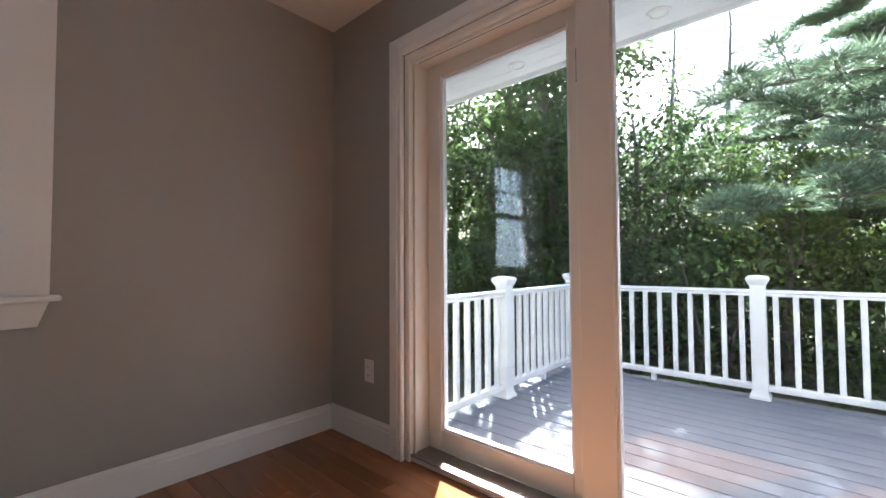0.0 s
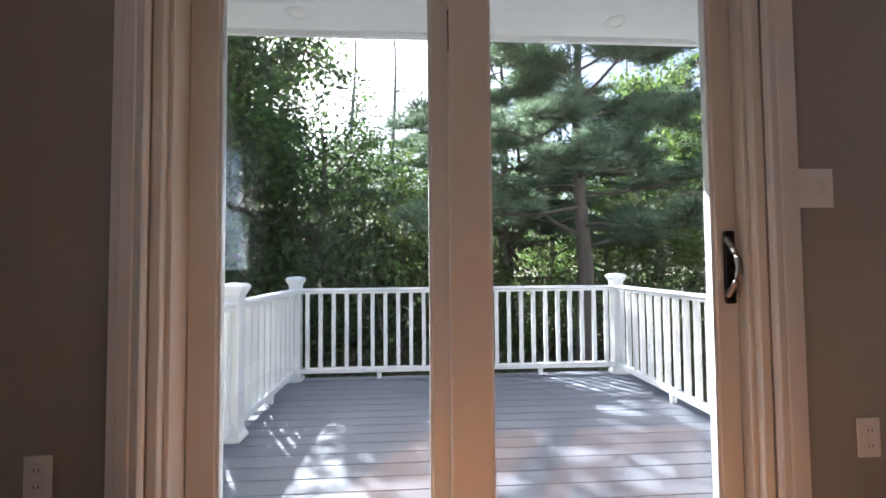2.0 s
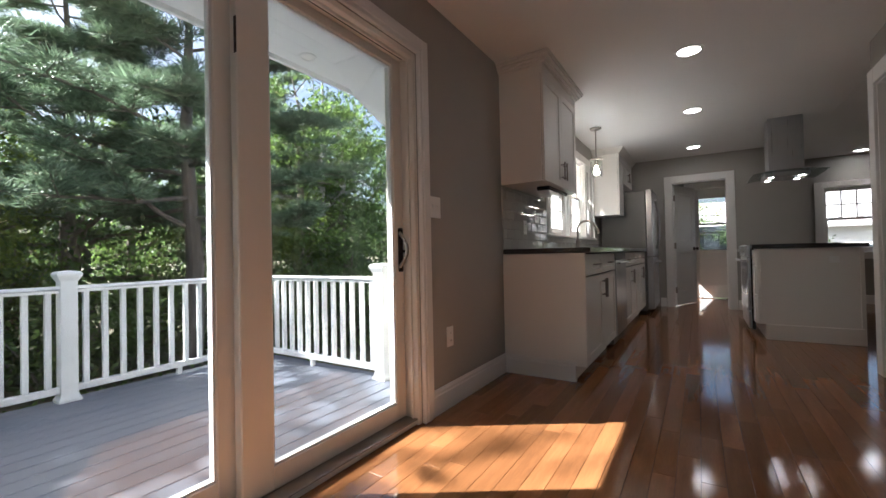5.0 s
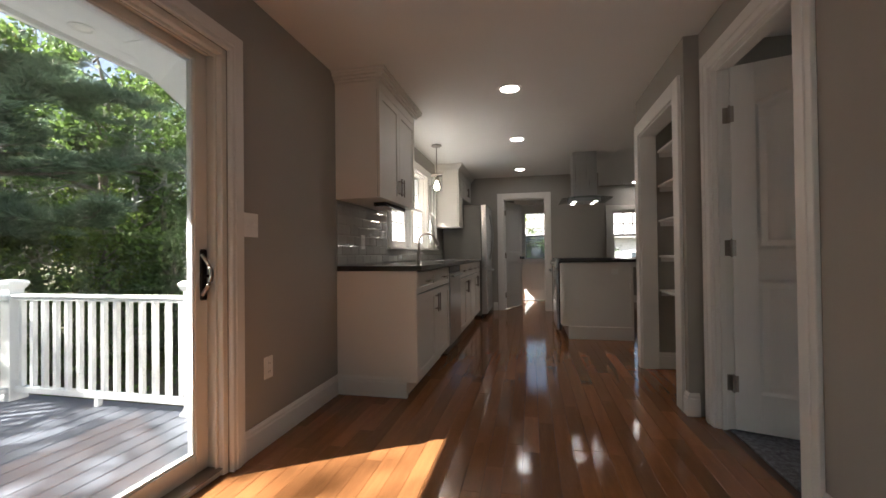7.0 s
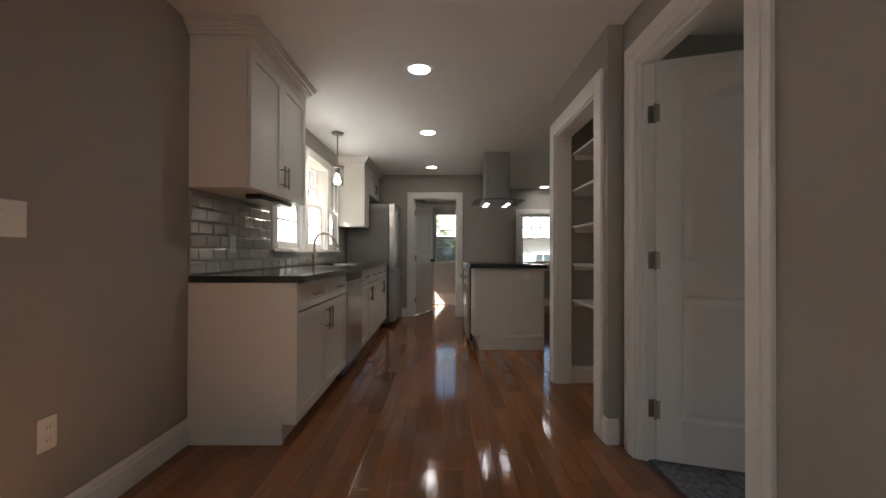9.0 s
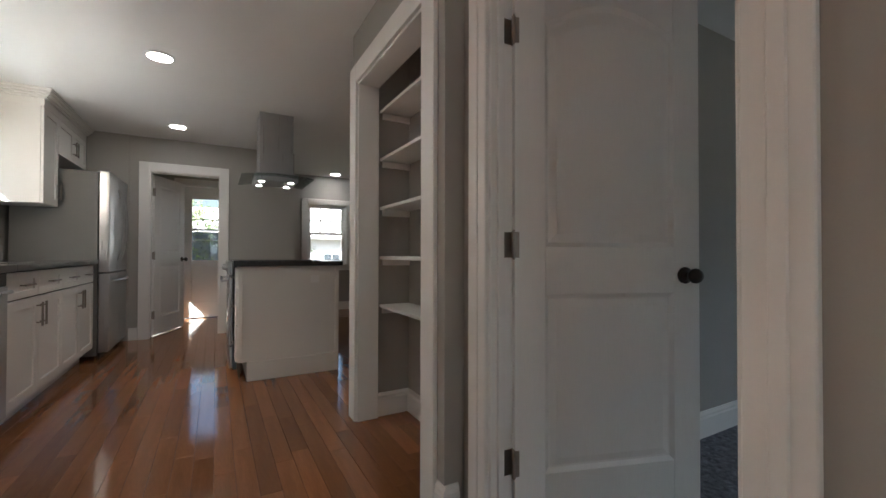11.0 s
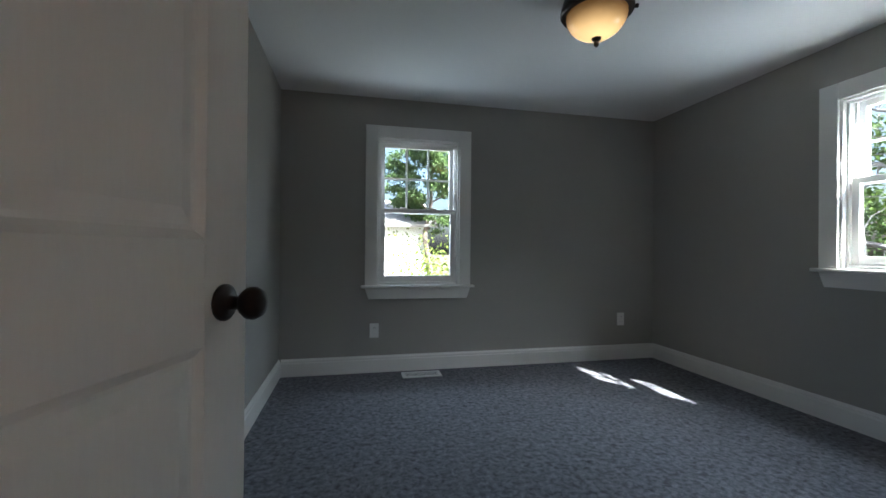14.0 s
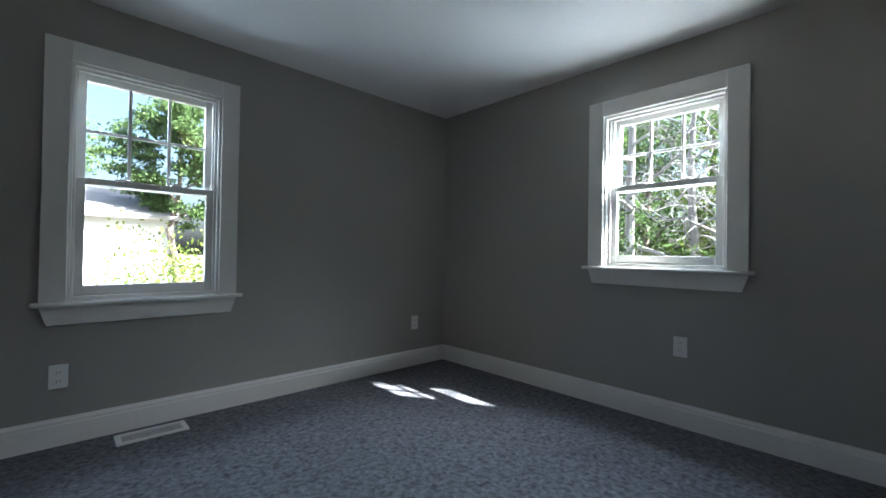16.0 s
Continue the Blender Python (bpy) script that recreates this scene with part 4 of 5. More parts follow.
rings = [[bm.verts.new((r * math.cos(2 * math.pi * k / 28), r * math.sin(2 * math.pi * k / 28), z)) for k in range(28)] for r, z in ((0.066, -0.372), (0.066, -0.56), (0.063, -0.56), (0.063, -0.372))]
for a, b in zip(rings, rings[1:]):
    for k in range(28):
        bm.faces.new((a[k], a[(k + 1) % 28], b[(k + 1) % 28], b[k]))
smooth(part("glass_shade", bm, "glass", th, "clear glass cylinder"))
smooth(part("bulb", lathe([(0.013, -0.435), (0.018, -0.455), (0.033, -0.49), (0.034, -0.515), (0.024, -0.538), (0.004, -0.545)], 20), "bulb", th, "glowing bulb"))
lamp = bpy.data.lights.new("pendant_light", "POINT")
lamp.energy, lamp.color, lamp.shadow_soft_size = 0.8, WARM, 0.03
new("pendant_light", lamp).location = (3.61, 1.05, CEIL - 0.59)

# recessed ceiling lights
for x, y in ((2.09, 0.097), (3.575, 0.091), (5.33, 0.104), (7.1, -2.0)):
    th = thing("recessed_light", "lit recessed ceiling light with a white trim ring", "ceiling light", "recessed kitchen lights", at=(x, y, CEIL))
    bm = bmesh.new()
    rings = [[bm.verts.new((r * math.cos(2 * math.pi * k / 32), r * math.sin(2 * math.pi * k / 32), z)) for k in range(32)] for r, z in ((0.095, -0.001), (0.095, -0.006), (0.073, -0.009), (0.070, -0.001))]
    for a, b in zip(rings, rings[1:] + rings[:1]):
        for k in range(32):
            bm.faces.new((a[k], a[(k + 1) % 32], b[(k + 1) % 32], b[k]))
    part("trim_ring", bm, "metalwhite", th)
    part("lens", lathe([(0.0695, -0.001), (0.069, -0.005), (0.04, -0.0055)], 32), "canlens", th, "glowing lens")
    spot_light("recessed_spot", (x, y, CEIL - 0.02), CAN_WATTS, WARM)

# ---- island with range and hood ----
IX0, IX1, IY0, IY1 = 3.71, 5.25, -1.16, -0.40
th = thing("kitchen_island", "white panelled kitchen island", "kitchen island", at=(IX0, -0.8, 0))
back = th.matrix_world.inverted()
part("body", moved(box(IX0, IX1, IY0, IY1 + 0.0, 0.148, 0.878, 0.002), back), "cabinet", th)
bm = bmesh.new()
box(IX0 - 0.012, IX1 - 0.05, IY0 - 0.0, IY1 - 0.06, 0.001, 0.148, 0.003, bm)
part("plinth", moved(bm, back), "cabinet", th)
part("corner_strip", moved(box(IX0 - 0.012, IX0 - 0.0005, IY1 - 0.03, IY1 + 0.002, 0.15, 0.876, 0.002), back), "cabinet", th)
part("corner_strip", moved(box(IX0 - 0.012, IX0 - 0.0005, IY0, IY0 + 0.03, 0.15, 0.876, 0.002), back), "cabinet", th)
for a, b in ((IX0 + 0.005, IX0 + 0.16), (4.61, 5.24)):
    for z0, z1 in ((0.72, 0.868), (0.435, 0.712), (0.155, 0.428)):
        d = part("drawer_front", moved(box(a, b, IY1 + 0.001, IY1 + 0.018, z0, z1, 0.002), back), "cabinet", th)
        z, m, h = (z0 + z1) / 2, (a + b) / 2, min(0.055, (b - a) / 3)
        bm = tube([(m - h, IY1 + 0.045, z), (m + h, IY1 + 0.045, z)], 0.006, 8)
        tube([(m - h * 0.7, IY1 + 0.018, z), (m - h * 0.7, IY1 + 0.045, z)], 0.004, 6, bm)
        tube([(m + h * 0.7, IY1 + 0.018, z), (m + h * 0.7, IY1 + 0.045, z)], 0.004, 6, bm)
        part("handle", moved(bm, back), "nickel", d)
part("outlet", moved(box(IX0 - 0.006, IX0 - 0.0005, -1.0, -0.93, 0.74, 0.80, 0.002), back), "plate", th)
th = thing("island_worktop", "polished dark stone worktop on the island", "worktop", at=(IX0, -0.8, 0.879))
bm = bmesh.new()
for a, b, c, d in ((IX0 - 0.03, 3.875, IY0 - 0.03, IY1 + 0.035), (4.605, IX1 + 0.03, IY0 - 0.03, IY1 + 0.035), (3.875, 4.605, IY0 - 0.03, -1.06)):
    box(a, b, c, d, 0.879, 0.915, 0.002, bm)
part("slab", moved(bm, th.matrix_world.inverted()), "granite", th)
th = thing("range", "stainless steel range with black glass top set in the island", "range", at=(4.24, -0.4, 0))
back = th.matrix_world.inverted()
RX0, RX1 = 3.88, 4.60
part("body", moved(box(RX0, RX1, IY1 + 0.0015, IY1 + 0.03, 0.06, 0.905), back), "black", th)
part("cooktop", moved(box(RX0, RX1, -1.055, IY1 + 0.03, 0.88, 0.922, 0.003), back), "black", th, "black glass cooktop")
d = part("oven_door", moved(box(RX0 + 0.005, RX1 - 0.005, IY1 + 0.0305, IY1 + 0.06, 0.25, 0.80, 0.006), back), "steel", th)
part("oven_window", moved(box(RX0 + 0.12, RX1 - 0.12, IY1 + 0.0605, IY1 + 0.063, 0.40, 0.66, 0.001), back), "black", d)
bm = tube([(RX0 + 0.03, IY1 + 0.105, 0.76), (RX1 - 0.03, IY1 + 0.105, 0.76)], 0.011, 10)
tube([(RX0 + 0.07, IY1 + 0.06, 0.76), (RX0 + 0.07, IY1 + 0.105, 0.76)], 0.007, 6, bm)
tube([(RX1 - 0.07, IY1 + 0.06, 0.76), (RX1 - 0.07, IY1 + 0.105, 0.76)], 0.007, 6, bm)
part("handle", moved(bm, back), "steel", d)
part("control_panel", moved(box(RX0, RX1, IY1 + 0.0305, IY1 + 0.07, 0.81, 0.918, 0.008), back), "steel", th)
for k in range(5):
    x = RX0 + 0.1 + k * 0.13
    part("knob", moved(tube([(x, IY1 + 0.07, 0.865), (x, IY1 + 0.10, 0.865)], [0.022, 0.018], 16), back), "steel", th)
part("storage_drawer", moved(box(RX0 + 0.005, RX1 - 0.005, IY1 + 0.0305, IY1 + 0.055, 0.07, 0.24, 0.005), back), "steel", th)

th = thing("range_hood", "stainless steel chimney hood with a glass canopy and lit lamps", "range hood", at=(4.55, -0.75, CEIL))
back = th.matrix_world.inverted()
part("chimney", moved(box(4.40, 4.70, -0.90, -0.60, 1.73, CEIL - 0.001, 0.003), back), "steel", th)
part("hood_body", moved(box(4.36, 4.74, -0.94, -0.56, 1.655, 1.7295, 0.006), back), "steel", th)
bm = bmesh.new()
for i in range(12):
    a0, a1 = -0.31 + 0.62 * i / 12, -0.31 + 0.62 * (i + 1) / 12
    z0, z1 = 1.70 - 0.28 * a0 * a0, 1.70 - 0.28 * a1 * a1
    lo = [(4.22, -0.75 + a0, z0), (4.88, -0.75 + a0, z0), (4.88, -0.75 + a1, z1), (4.22, -0.75 + a1, z1)]
    vs = [bm.verts.new(p) for p in lo] + [bm.verts.new((p[0], p[1], p[2] + 0.008)) for p in lo]
    bm.faces.new(vs[:4]), bm.faces.new(vs[4:])
    for p, q in ((0, 1), (2, 3)) + (((3, 0),) if i == 0 else ()) + (((1, 2),) if i == 11 else ()):
        bm.faces.new((vs[p], vs[q], vs[q + 4], vs[p + 4]))
part("canopy", moved(bm, back), "hoodglass", th, "curved clear glass canopy")
for x in (4.41, 4.69):
    for y in (-0.88, -0.62):
        part("lamp_lens", moved(lathe([(0.024, 0.0), (0.024, -0.004), (0.005, -0.0045)], 16), back @ Matrix.Translation((x, y, 1.6545))), "canlens", th, "glowing lamp")

# ---- pantry shelves ----
for z in (0.672, 0.962, 1.262, 1.557, 1.85):
    th = thing("pantry_shelf", "white painted pantry shelf, empty", "shelf", "pantry shelves", at=(2.15, -1.2, z))
    part("board", box(-0.468, 0.448, -0.108, 0.085, -0.018, 0, 0.002), "trim", th)
    part("cleat", box(0.430, 0.4485, -0.108, 0.07, -0.055, -0.0185, 0.001), "trim", th)
    part("cleat", box(-0.468, -0.45, -0.108, 0.07, -0.055, -0.0185, 0.001), "trim", th)


# ---- panelled doors ----
def arch_door(name, label, width, height, hinge, turn, mat="door", knob_x=None, kind="", arch=True, hinges=(0.263, 1.01, 1.751), side=1):
    """A two-panel door; its hinge edge stands at hinge, and it reaches along the turned x axis."""
    th = thing(name, label, "door", at=hinge, rz=turn, kind=kind)
    z0, t = 0.012, 0.036
    st, br, l0, l1, sp, rise = 0.112, 0.22, 0.835, 1.005, 1.79, 0.085
    bm = box(0.0005, width - 0.0005, -t / 2 + 0.011, t / 2 - 0.011, z0 + 0.0005, height - 0.0005)
    for s in (-1, 1):
        a, b = sorted((s * (t / 2 - 0.011), s * t / 2))
        box(0, st, a, b, z0, height, 0.0015, bm)
        box(width - st, width, a, b, z0, height, 0.0015, bm)
        box(st, width - st, a, b, z0, br, 0.0015, bm)
        box(st, width - st, a, b, l0, l1, 0.0015, bm)
        n = 14
        w = width - 2 * st

        def curve(f, drop=0.0):
            return sp - drop + (rise * math.sin(math.pi * f) if arch else 0)

        outline = [(st, height), (st, curve(0))] + [(st + w * k / n, curve(k / n)) for k in range(1, n)] + [(width - st, curve(1)), (width - st, height)]
        pr = [(u, v) for u, v in outline]
        own = bmesh.new()
        lo = [own.verts.new((u, a, v)) for u, v in pr]
        hi = [own.verts.new((u, b, v)) for u, v in pr]
        own.faces.new(lo), own.faces.new(hi[::-1])
        for k in range(len(pr)):
            own.faces.new((lo[k], lo[(k + 1) % len(pr)], hi[(k + 1) % len(pr)], hi[k]))
        join(bm, own)
    body = part("slab", bm, mat, th)
    for s in (-1, 1):
        for nm, q0, q1, top in (("lower_panel", br, l0, False), ("upper_panel", l1, sp, True)):
            own = bmesh.new()
            rings = []
            for inset, dep in ((0.0, 0.0105), (0.013, 0.0012), (0.02, 0.0008), (0.045, 0.007), (0.052, 0.007)):
                w = width - 2 * st - 2 * inset
                pts = [(st + inset, q0 + inset), (width - st - inset, q0 + inset)]
                if top and arch:
                    pts += [(st + inset + w * (1 - k / 14), sp - inset + (rise - inset * 0.4) * math.sin(math.pi * k / 14)) for k in range(15)]
                else:
                    pts += [(width - st - inset, q1 - inset), (st + inset, q1 - inset)]
                rings.append([own.verts.new((u, s * (t / 2 - 0.011 + dep), v)) for u, v in pts])
            for a, b in zip(rings, rings[1:]):
                for k in range(len(a)):
                    own.faces.new((a[k], a[(k + 1) % len(a)], b[(k + 1) % len(a)], b[k]))
            own.faces.new(rings[-1])
            part(nm, own, mat, th)
    kx = knob_x or width - 0.065
    for s in (-1, 1):
        bm = lathe([(0.031, 0.0), (0.031, 0.005), (0.026, 0.009), (0.012, 0.011), (0.011, 0.03), (0.02, 0.036), (0.027, 0.046), (0.0275, 0.056), (0.022, 0.066), (0.008, 0.070)], 24)
        smooth(part("door_knob", moved(bm, Matrix.Translation((kx, s * t / 2, 0.90)) @ pose(0, 0, 0, -90 * s)), "bronze", th, "dark bronze round knob"))
    part("latch_plate", box(width, width + 0.0015, -0.012, 0.012, 0.87, 0.93, 0.0005), "bronze", th)
    for z in hinges:
        bm = bmesh.new()
        for q in range(5):
            tube([(-0.005, -0.0215 * side, z - 0.045 + 0.018 * q), (-0.005, -0.0215 * side, z - 0.0275 + 0.018 * q)], 0.0068, 12, bm)
        box(-0.004, -0.0005, -0.0165, 0.0165, z - 0.044, z + 0.044, 0.0008, bm)
        box(-0.004, 0.016, side * -t / 2 - 0.0016, side * -t / 2 + 0.0004, z - 0.044, z + 0.044, 0.0004, bm)
        for e in (-1, 1):
            tube([(-0.005, -0.0215 * side, z + e * 0.045), (-0.005, -0.0215 * side, z + e * 0.052)], [0.005, 0.002], 8, bm)
        part("hinge", bm, "hinge", th, "satin nickel hinge")
    return th


arch_door("door_bedroom", "white two-panel door with arched top panel, standing ajar", 0.735, 2.015, (1.366, -1.146, 0), 252.0, kind="structure")
# jamb leaves of the hinges, and strike plate
bm = bmesh.new()
for z in (0.263, 1.01, 1.751):
    box(1.3695, 1.3715, -1.15, -1.11, z - 0.044, z + 0.044, 0.0005, bm)
setting("door_hinge_leaves", bm, "hinge", "satin nickel hinge leaves on the lining", "hinge")
setting("door_strike", box(0.6282, 0.6295, -1.14, -1.106, 0.86, 0.94, 0.0005), "bronze", "dark bronze strike plate", "strike plate")
arch_door("door_kitchen", "pale painted two-panel door, open into the mudroom", 0.70, 1.905, (6.11, 0.398, 0), -22, kind="structure", arch=False, hinges=(0.25, 0.95, 1.70))

# half-glazed outer door of the mudroom
th = thing("door_mudroom", "white half-glazed outer door, closed", "door", kind="structure", at=(7.47, -0.21, 0))
back = th.matrix_world.inverted()
a, b, zt = MD0 + 0.02, MD1 - 0.02, 1.975
bm = bmesh.new()
for u, v, w0, w1 in ((a, a + 0.12, 0.012, zt), (b - 0.12, b, 0.012, zt), (a + 0.12, b - 0.12, 0.012, 0.24), (a + 0.12, b - 0.12, 0.78, 0.87), (a + 0.12, b - 0.12, 1.80, zt)):
    box(7.45, 7.49, u, v, w0, w1, 0.003, bm)
box(7.458, 7.482, a + 0.12, b - 0.12, 0.24, 0.78, 0, bm)
part("slab", moved(bm, back), "door", th)
part("pane", moved(box(7.467, 7.473, a + 0.12, b - 0.12, 0.87, 1.80), back), "glass", th)
for z in (1.18, 1.335, 1.49):
    part("muntin", moved(box(7.46, 7.48, a + 0.12, b - 0.12, z - (0.014 if z == 1.335 else 0.006), z + (0.014 if z == 1.335 else 0.006), 0.001), back), "door", th)
part("door_knob", moved(lathe([(0.03, 0), (0.03, 0.006), (0.012, 0.01), (0.012, 0.03), (0.027, 0.045), (0.024, 0.062), (0.006, 0.066)], 20), back @ Matrix.Translation((7.45, a + 0.06, 0.92)) @ pose(0, 0, 0, 0, -90)), "bronze", th)


# ---- plates, vent, lamp ----
def wall_plate(name, label, category, at, turn, width=0.072, height=0.116, kind_of="outlet"):
    """A plate that faces -y before the turn."""
    th = thing(name, label, category, at=at, rz=turn)
    part("cover", box(-width / 2, width / 2, -0.006, -0.0005, -height / 2, height / 2, 0.002), "plate", th)
    if kind_of == "outlet":
        for z in (-0.022, 0.022):
            o = part("socket", box(-0.016, 0.016, -0.0085, -0.006, z - 0.014, z + 0.014, 0.001), "plate", th)
            for x in (-0.006, 0.006):
                part("slot", box(x - 0.001, x + 0.001, -0.0088, -0.0084, z - 0.005, z + 0.005), "gap", o)
    else:
        for x in (-0.024, 0.024):
            o = part("toggle_frame", box(x - 0.008, x + 0.008, -0.008, -0.006, -0.02, 0.02, 0.0008), "plate", th)
            part("toggle", box(x - 0.004, x + 0.004, -0.016, -0.008, 0.0, 0.012, 0.001), "plate", o)
    return th


wall_plate("outlet", "white outlet plate low on the dining wall", "outlet", (-1.603, YN, 0.378), 0)
wall_plate("outlet", "white outlet plate low on the dining wall", "outlet", (0.74, YN, 0.405), 0)
wall_plate("light_switch", "white double light switch plate beside the deck door", "light switch", (0.60, YN, 1.152), 0, 0.122, 0.12, "switch")
wall_plate("outlet", "white outlet plate below the bedroom window", "outlet", (0.767, BS, 0.34), 180)
wall_plate("outlet", "white outlet plate near the bedroom corner", "outlet", (-1.477, BS, 0.372), 180)
wall_plate("outlet", "white outlet plate below the bedroom window", "outlet", (BW, -2.40, 0.46), 90)
wall_plate("outlet", "white outlet plate in the tiled backsplash", "outlet", (1.98, YN - 0.0105, 1.10), 0)

th = thing("floor_register", "white metal floor register in the carpet", "floor vent", at=(0.40, -4.235, 0.004))
bm = bmesh.new()
for x0, x1, y0, y1 in ((-0.155, 0.155, -0.07, -0.045), (-0.155, 0.155, 0.045, 0.07), (-0.155, -0.13, -0.045, 0.045), (0.13, 0.155, -0.045, 0.045)):
    box(x0, x1, y0, y1, 0, 0.008, 0.002, bm)
part("frame", bm, "metalwhite", th)
part("backing", box(-0.13, 0.13, -0.045, 0.045, 0.0, 0.001), "gap", th)
for k in range(7):
    y = -0.0375 + 0.0125 * k
    part("slat", box(-0.13, 0.13, y - 0.0012, y + 0.0012, 0.0008, 0.0032), "metalwhite", th)

th = thing("ceiling_lamp", "flush bronze ceiling lamp with a lit amber glass bowl", "ceiling lamp", at=(-0.17, -2.749, BCEIL))
smooth(part("pan", lathe([(0.12, -0.001), (0.135, -0.016), (0.15, -0.055), (0.161, -0.09), (0.165, -0.112), (0.158, -0.123), (0.142, -0.121)], 40), "bronze", th, "dark bronze pan"))
prof = [(0.138 * math.cos(k * math.pi / 24), -0.1212 - 0.114 * math.sin(k * math.pi / 24)) for k in range(12)]
smooth(part("bowl", lathe(prof, 40), "amber", th, "glowing amber glass bowl"))
smooth(part("finial", lathe([(0.024, -0.231), (0.02, -0.242), (0.009, -0.248), (0.012, -0.257), (0.012, -0.265), (0.003, -0.275)], 20), "bronze", th))
for k in range(3):
    a = math.radians(28 + 120 * k)
    c, d = math.cos(a), math.sin(a)
    bm = tube([(0.155 * c, 0.155 * d, -0.112), (0.176 * c, 0.176 * d, -0.112), (0.18 * c, 0.18 * d, -0.112)], [0.006, 0.011, 0.005], 10)
    smooth(part("thumb_screw", bm, "bronze", th, "dark bronze thumb screw"))


# ---- trees and gardens ----
def leaf_mesh(name, centres, per, spread, size, mat, seed, droop=0.0, long=1.0, flat=0.6, wide=0.5):
    """Many small leaves about the given centres, as one mesh."""
    rng = np.random.default_rng(seed)
    c = np.repeat(np.asarray(centres, float), per, 0)
    n = len(c)
    p = c + rng.normal(0, 1, (n, 3)) * np.array([spread, spread, spread * flat])
    a = rng.normal(0, 1, (n, 3))
    a[:, 2] -= droop
    a /= np.linalg.norm(a, axis=1)[:, None]
    b = np.cross(a, rng.normal(0, 1, (n, 3)))
    b /= np.linalg.norm(b, axis=1)[:, None] + 1e-9
    s = size * rng.uniform(0.6, 1.3, (n, 1))
    a, b = a * s * long, b * s * wide
    v = np.stack([p - a * 0.5, p + b * 0.5, p + a * 0.5, p - b * 0.5], 1).reshape(-1, 3)
    f = np.arange(n * 4).reshape(-1, 4)
    me = bpy.data.meshes.new(name)
    me.from_pydata(v.tolist(), [], f.tolist())
    me.materials.append(M[mat])
    return me


def limb_path(rng, start, way, length, bend=0.25, steps=5):
    pts, p, w = [Vector(start)], Vector(start), Vector(way).normalized()
    for _ in range(steps):
        w = (w + Vector(rng.normal(0, bend, 3))).normalized()
        p = p + w * length / steps
        pts.append(p.copy())
    return pts


def broadleaf(name, label, height, crown_r, leaf, bark, seed, leaves=7000, low=0.25, size=0.15, trunk_r=0.14, limbs=16, clump=0.5):
    rng = np.random.default_rng(seed)
    th = thing(name, label, "tree")
    top = Vector((rng.normal(0, 0.3), rng.normal(0, 0.3), height * 0.9))
    stem = [Vector((0, 0, -0.3))] + [top * f + Vector((rng.normal(0, 0.12), rng.normal(0, 0.12), 0)) for f in (0.2, 0.4, 0.6, 0.8, 1.0)]
    bm = tube(stem, [trunk_r * f for f in (1.25, 1.0, 0.8, 0.6, 0.4, 0.1)], 9)
    centres = []
    for k in range(limbs):
        f = low + (0.95 - low) * (k + rng.uniform(0, 0.8)) / limbs
        base = top * f
        ang = k * 2.4 + rng.uniform(-0.5, 0.5)
        shape = math.sin(math.pi * min(1, (f - low * 0.6) / (1.06 - low * 0.6))) ** 0.6
        ln = crown_r * max(0.35, shape) * rng.uniform(0.75, 1.15)
        pts = limb_path(rng, base, (math.cos(ang), math.sin(ang), rng.uniform(0.1, 0.7)), ln)
        r = trunk_r * (1 - f) * 0.6 + 0.015
        tube(pts, [r * g for g in (1, 0.8, 0.62, 0.45, 0.3, 0.12)], 6, bm)
        for p in pts[2:]:
            centres.append(p)
            for _ in range(2):
                centres.append(p + Vector(rng.normal(0, clump * 0.9, 3)))
    part("trunk", bm, bark, th)
    me = leaf_mesh("crown", [tuple(c) for c in centres], max(1, leaves // len(centres)), clump * 0.4, size, leaf, seed + 1)
    ob = new("crown", me)
    ob.parent = th
    return th


def shrub(name, label, height, radius, leaf, seed, leaves=3500, size=0.1):
    rng = np.random.default_rng(seed)
    th = thing(name, label, "shrub")
    bm = bmesh.new()
    centres = []
    for k in range(12):
        ang = k * 2.4
        pts = limb_path(rng, (0.1 * math.cos(ang), 0.1 * math.sin(ang), -0.2), (radius * math.cos(ang) * rng.uniform(0.2, 1), radius * math.sin(ang) * rng.uniform(0.2, 1), height), height * rng.uniform(0.7, 1.05), 0.12)
        tube(pts, [0.03, 0.025, 0.02, 0.015, 0.01, 0.004], 5, bm)
        for p in pts[1:]:
            centres += [p, p + Vector(rng.normal(0, radius * 0.3, 3)), p + Vector(rng.normal(0, radius * 0.3, 3))]
    part("stems", bm, "bark", th)
    me = leaf_mesh("crown", [tuple(c) for c in centres], leaves // len(centres), radius * 0.22, size, leaf, seed + 1, flat=0.8)
    ob = new("crown", me)
    ob.parent = th
    return th


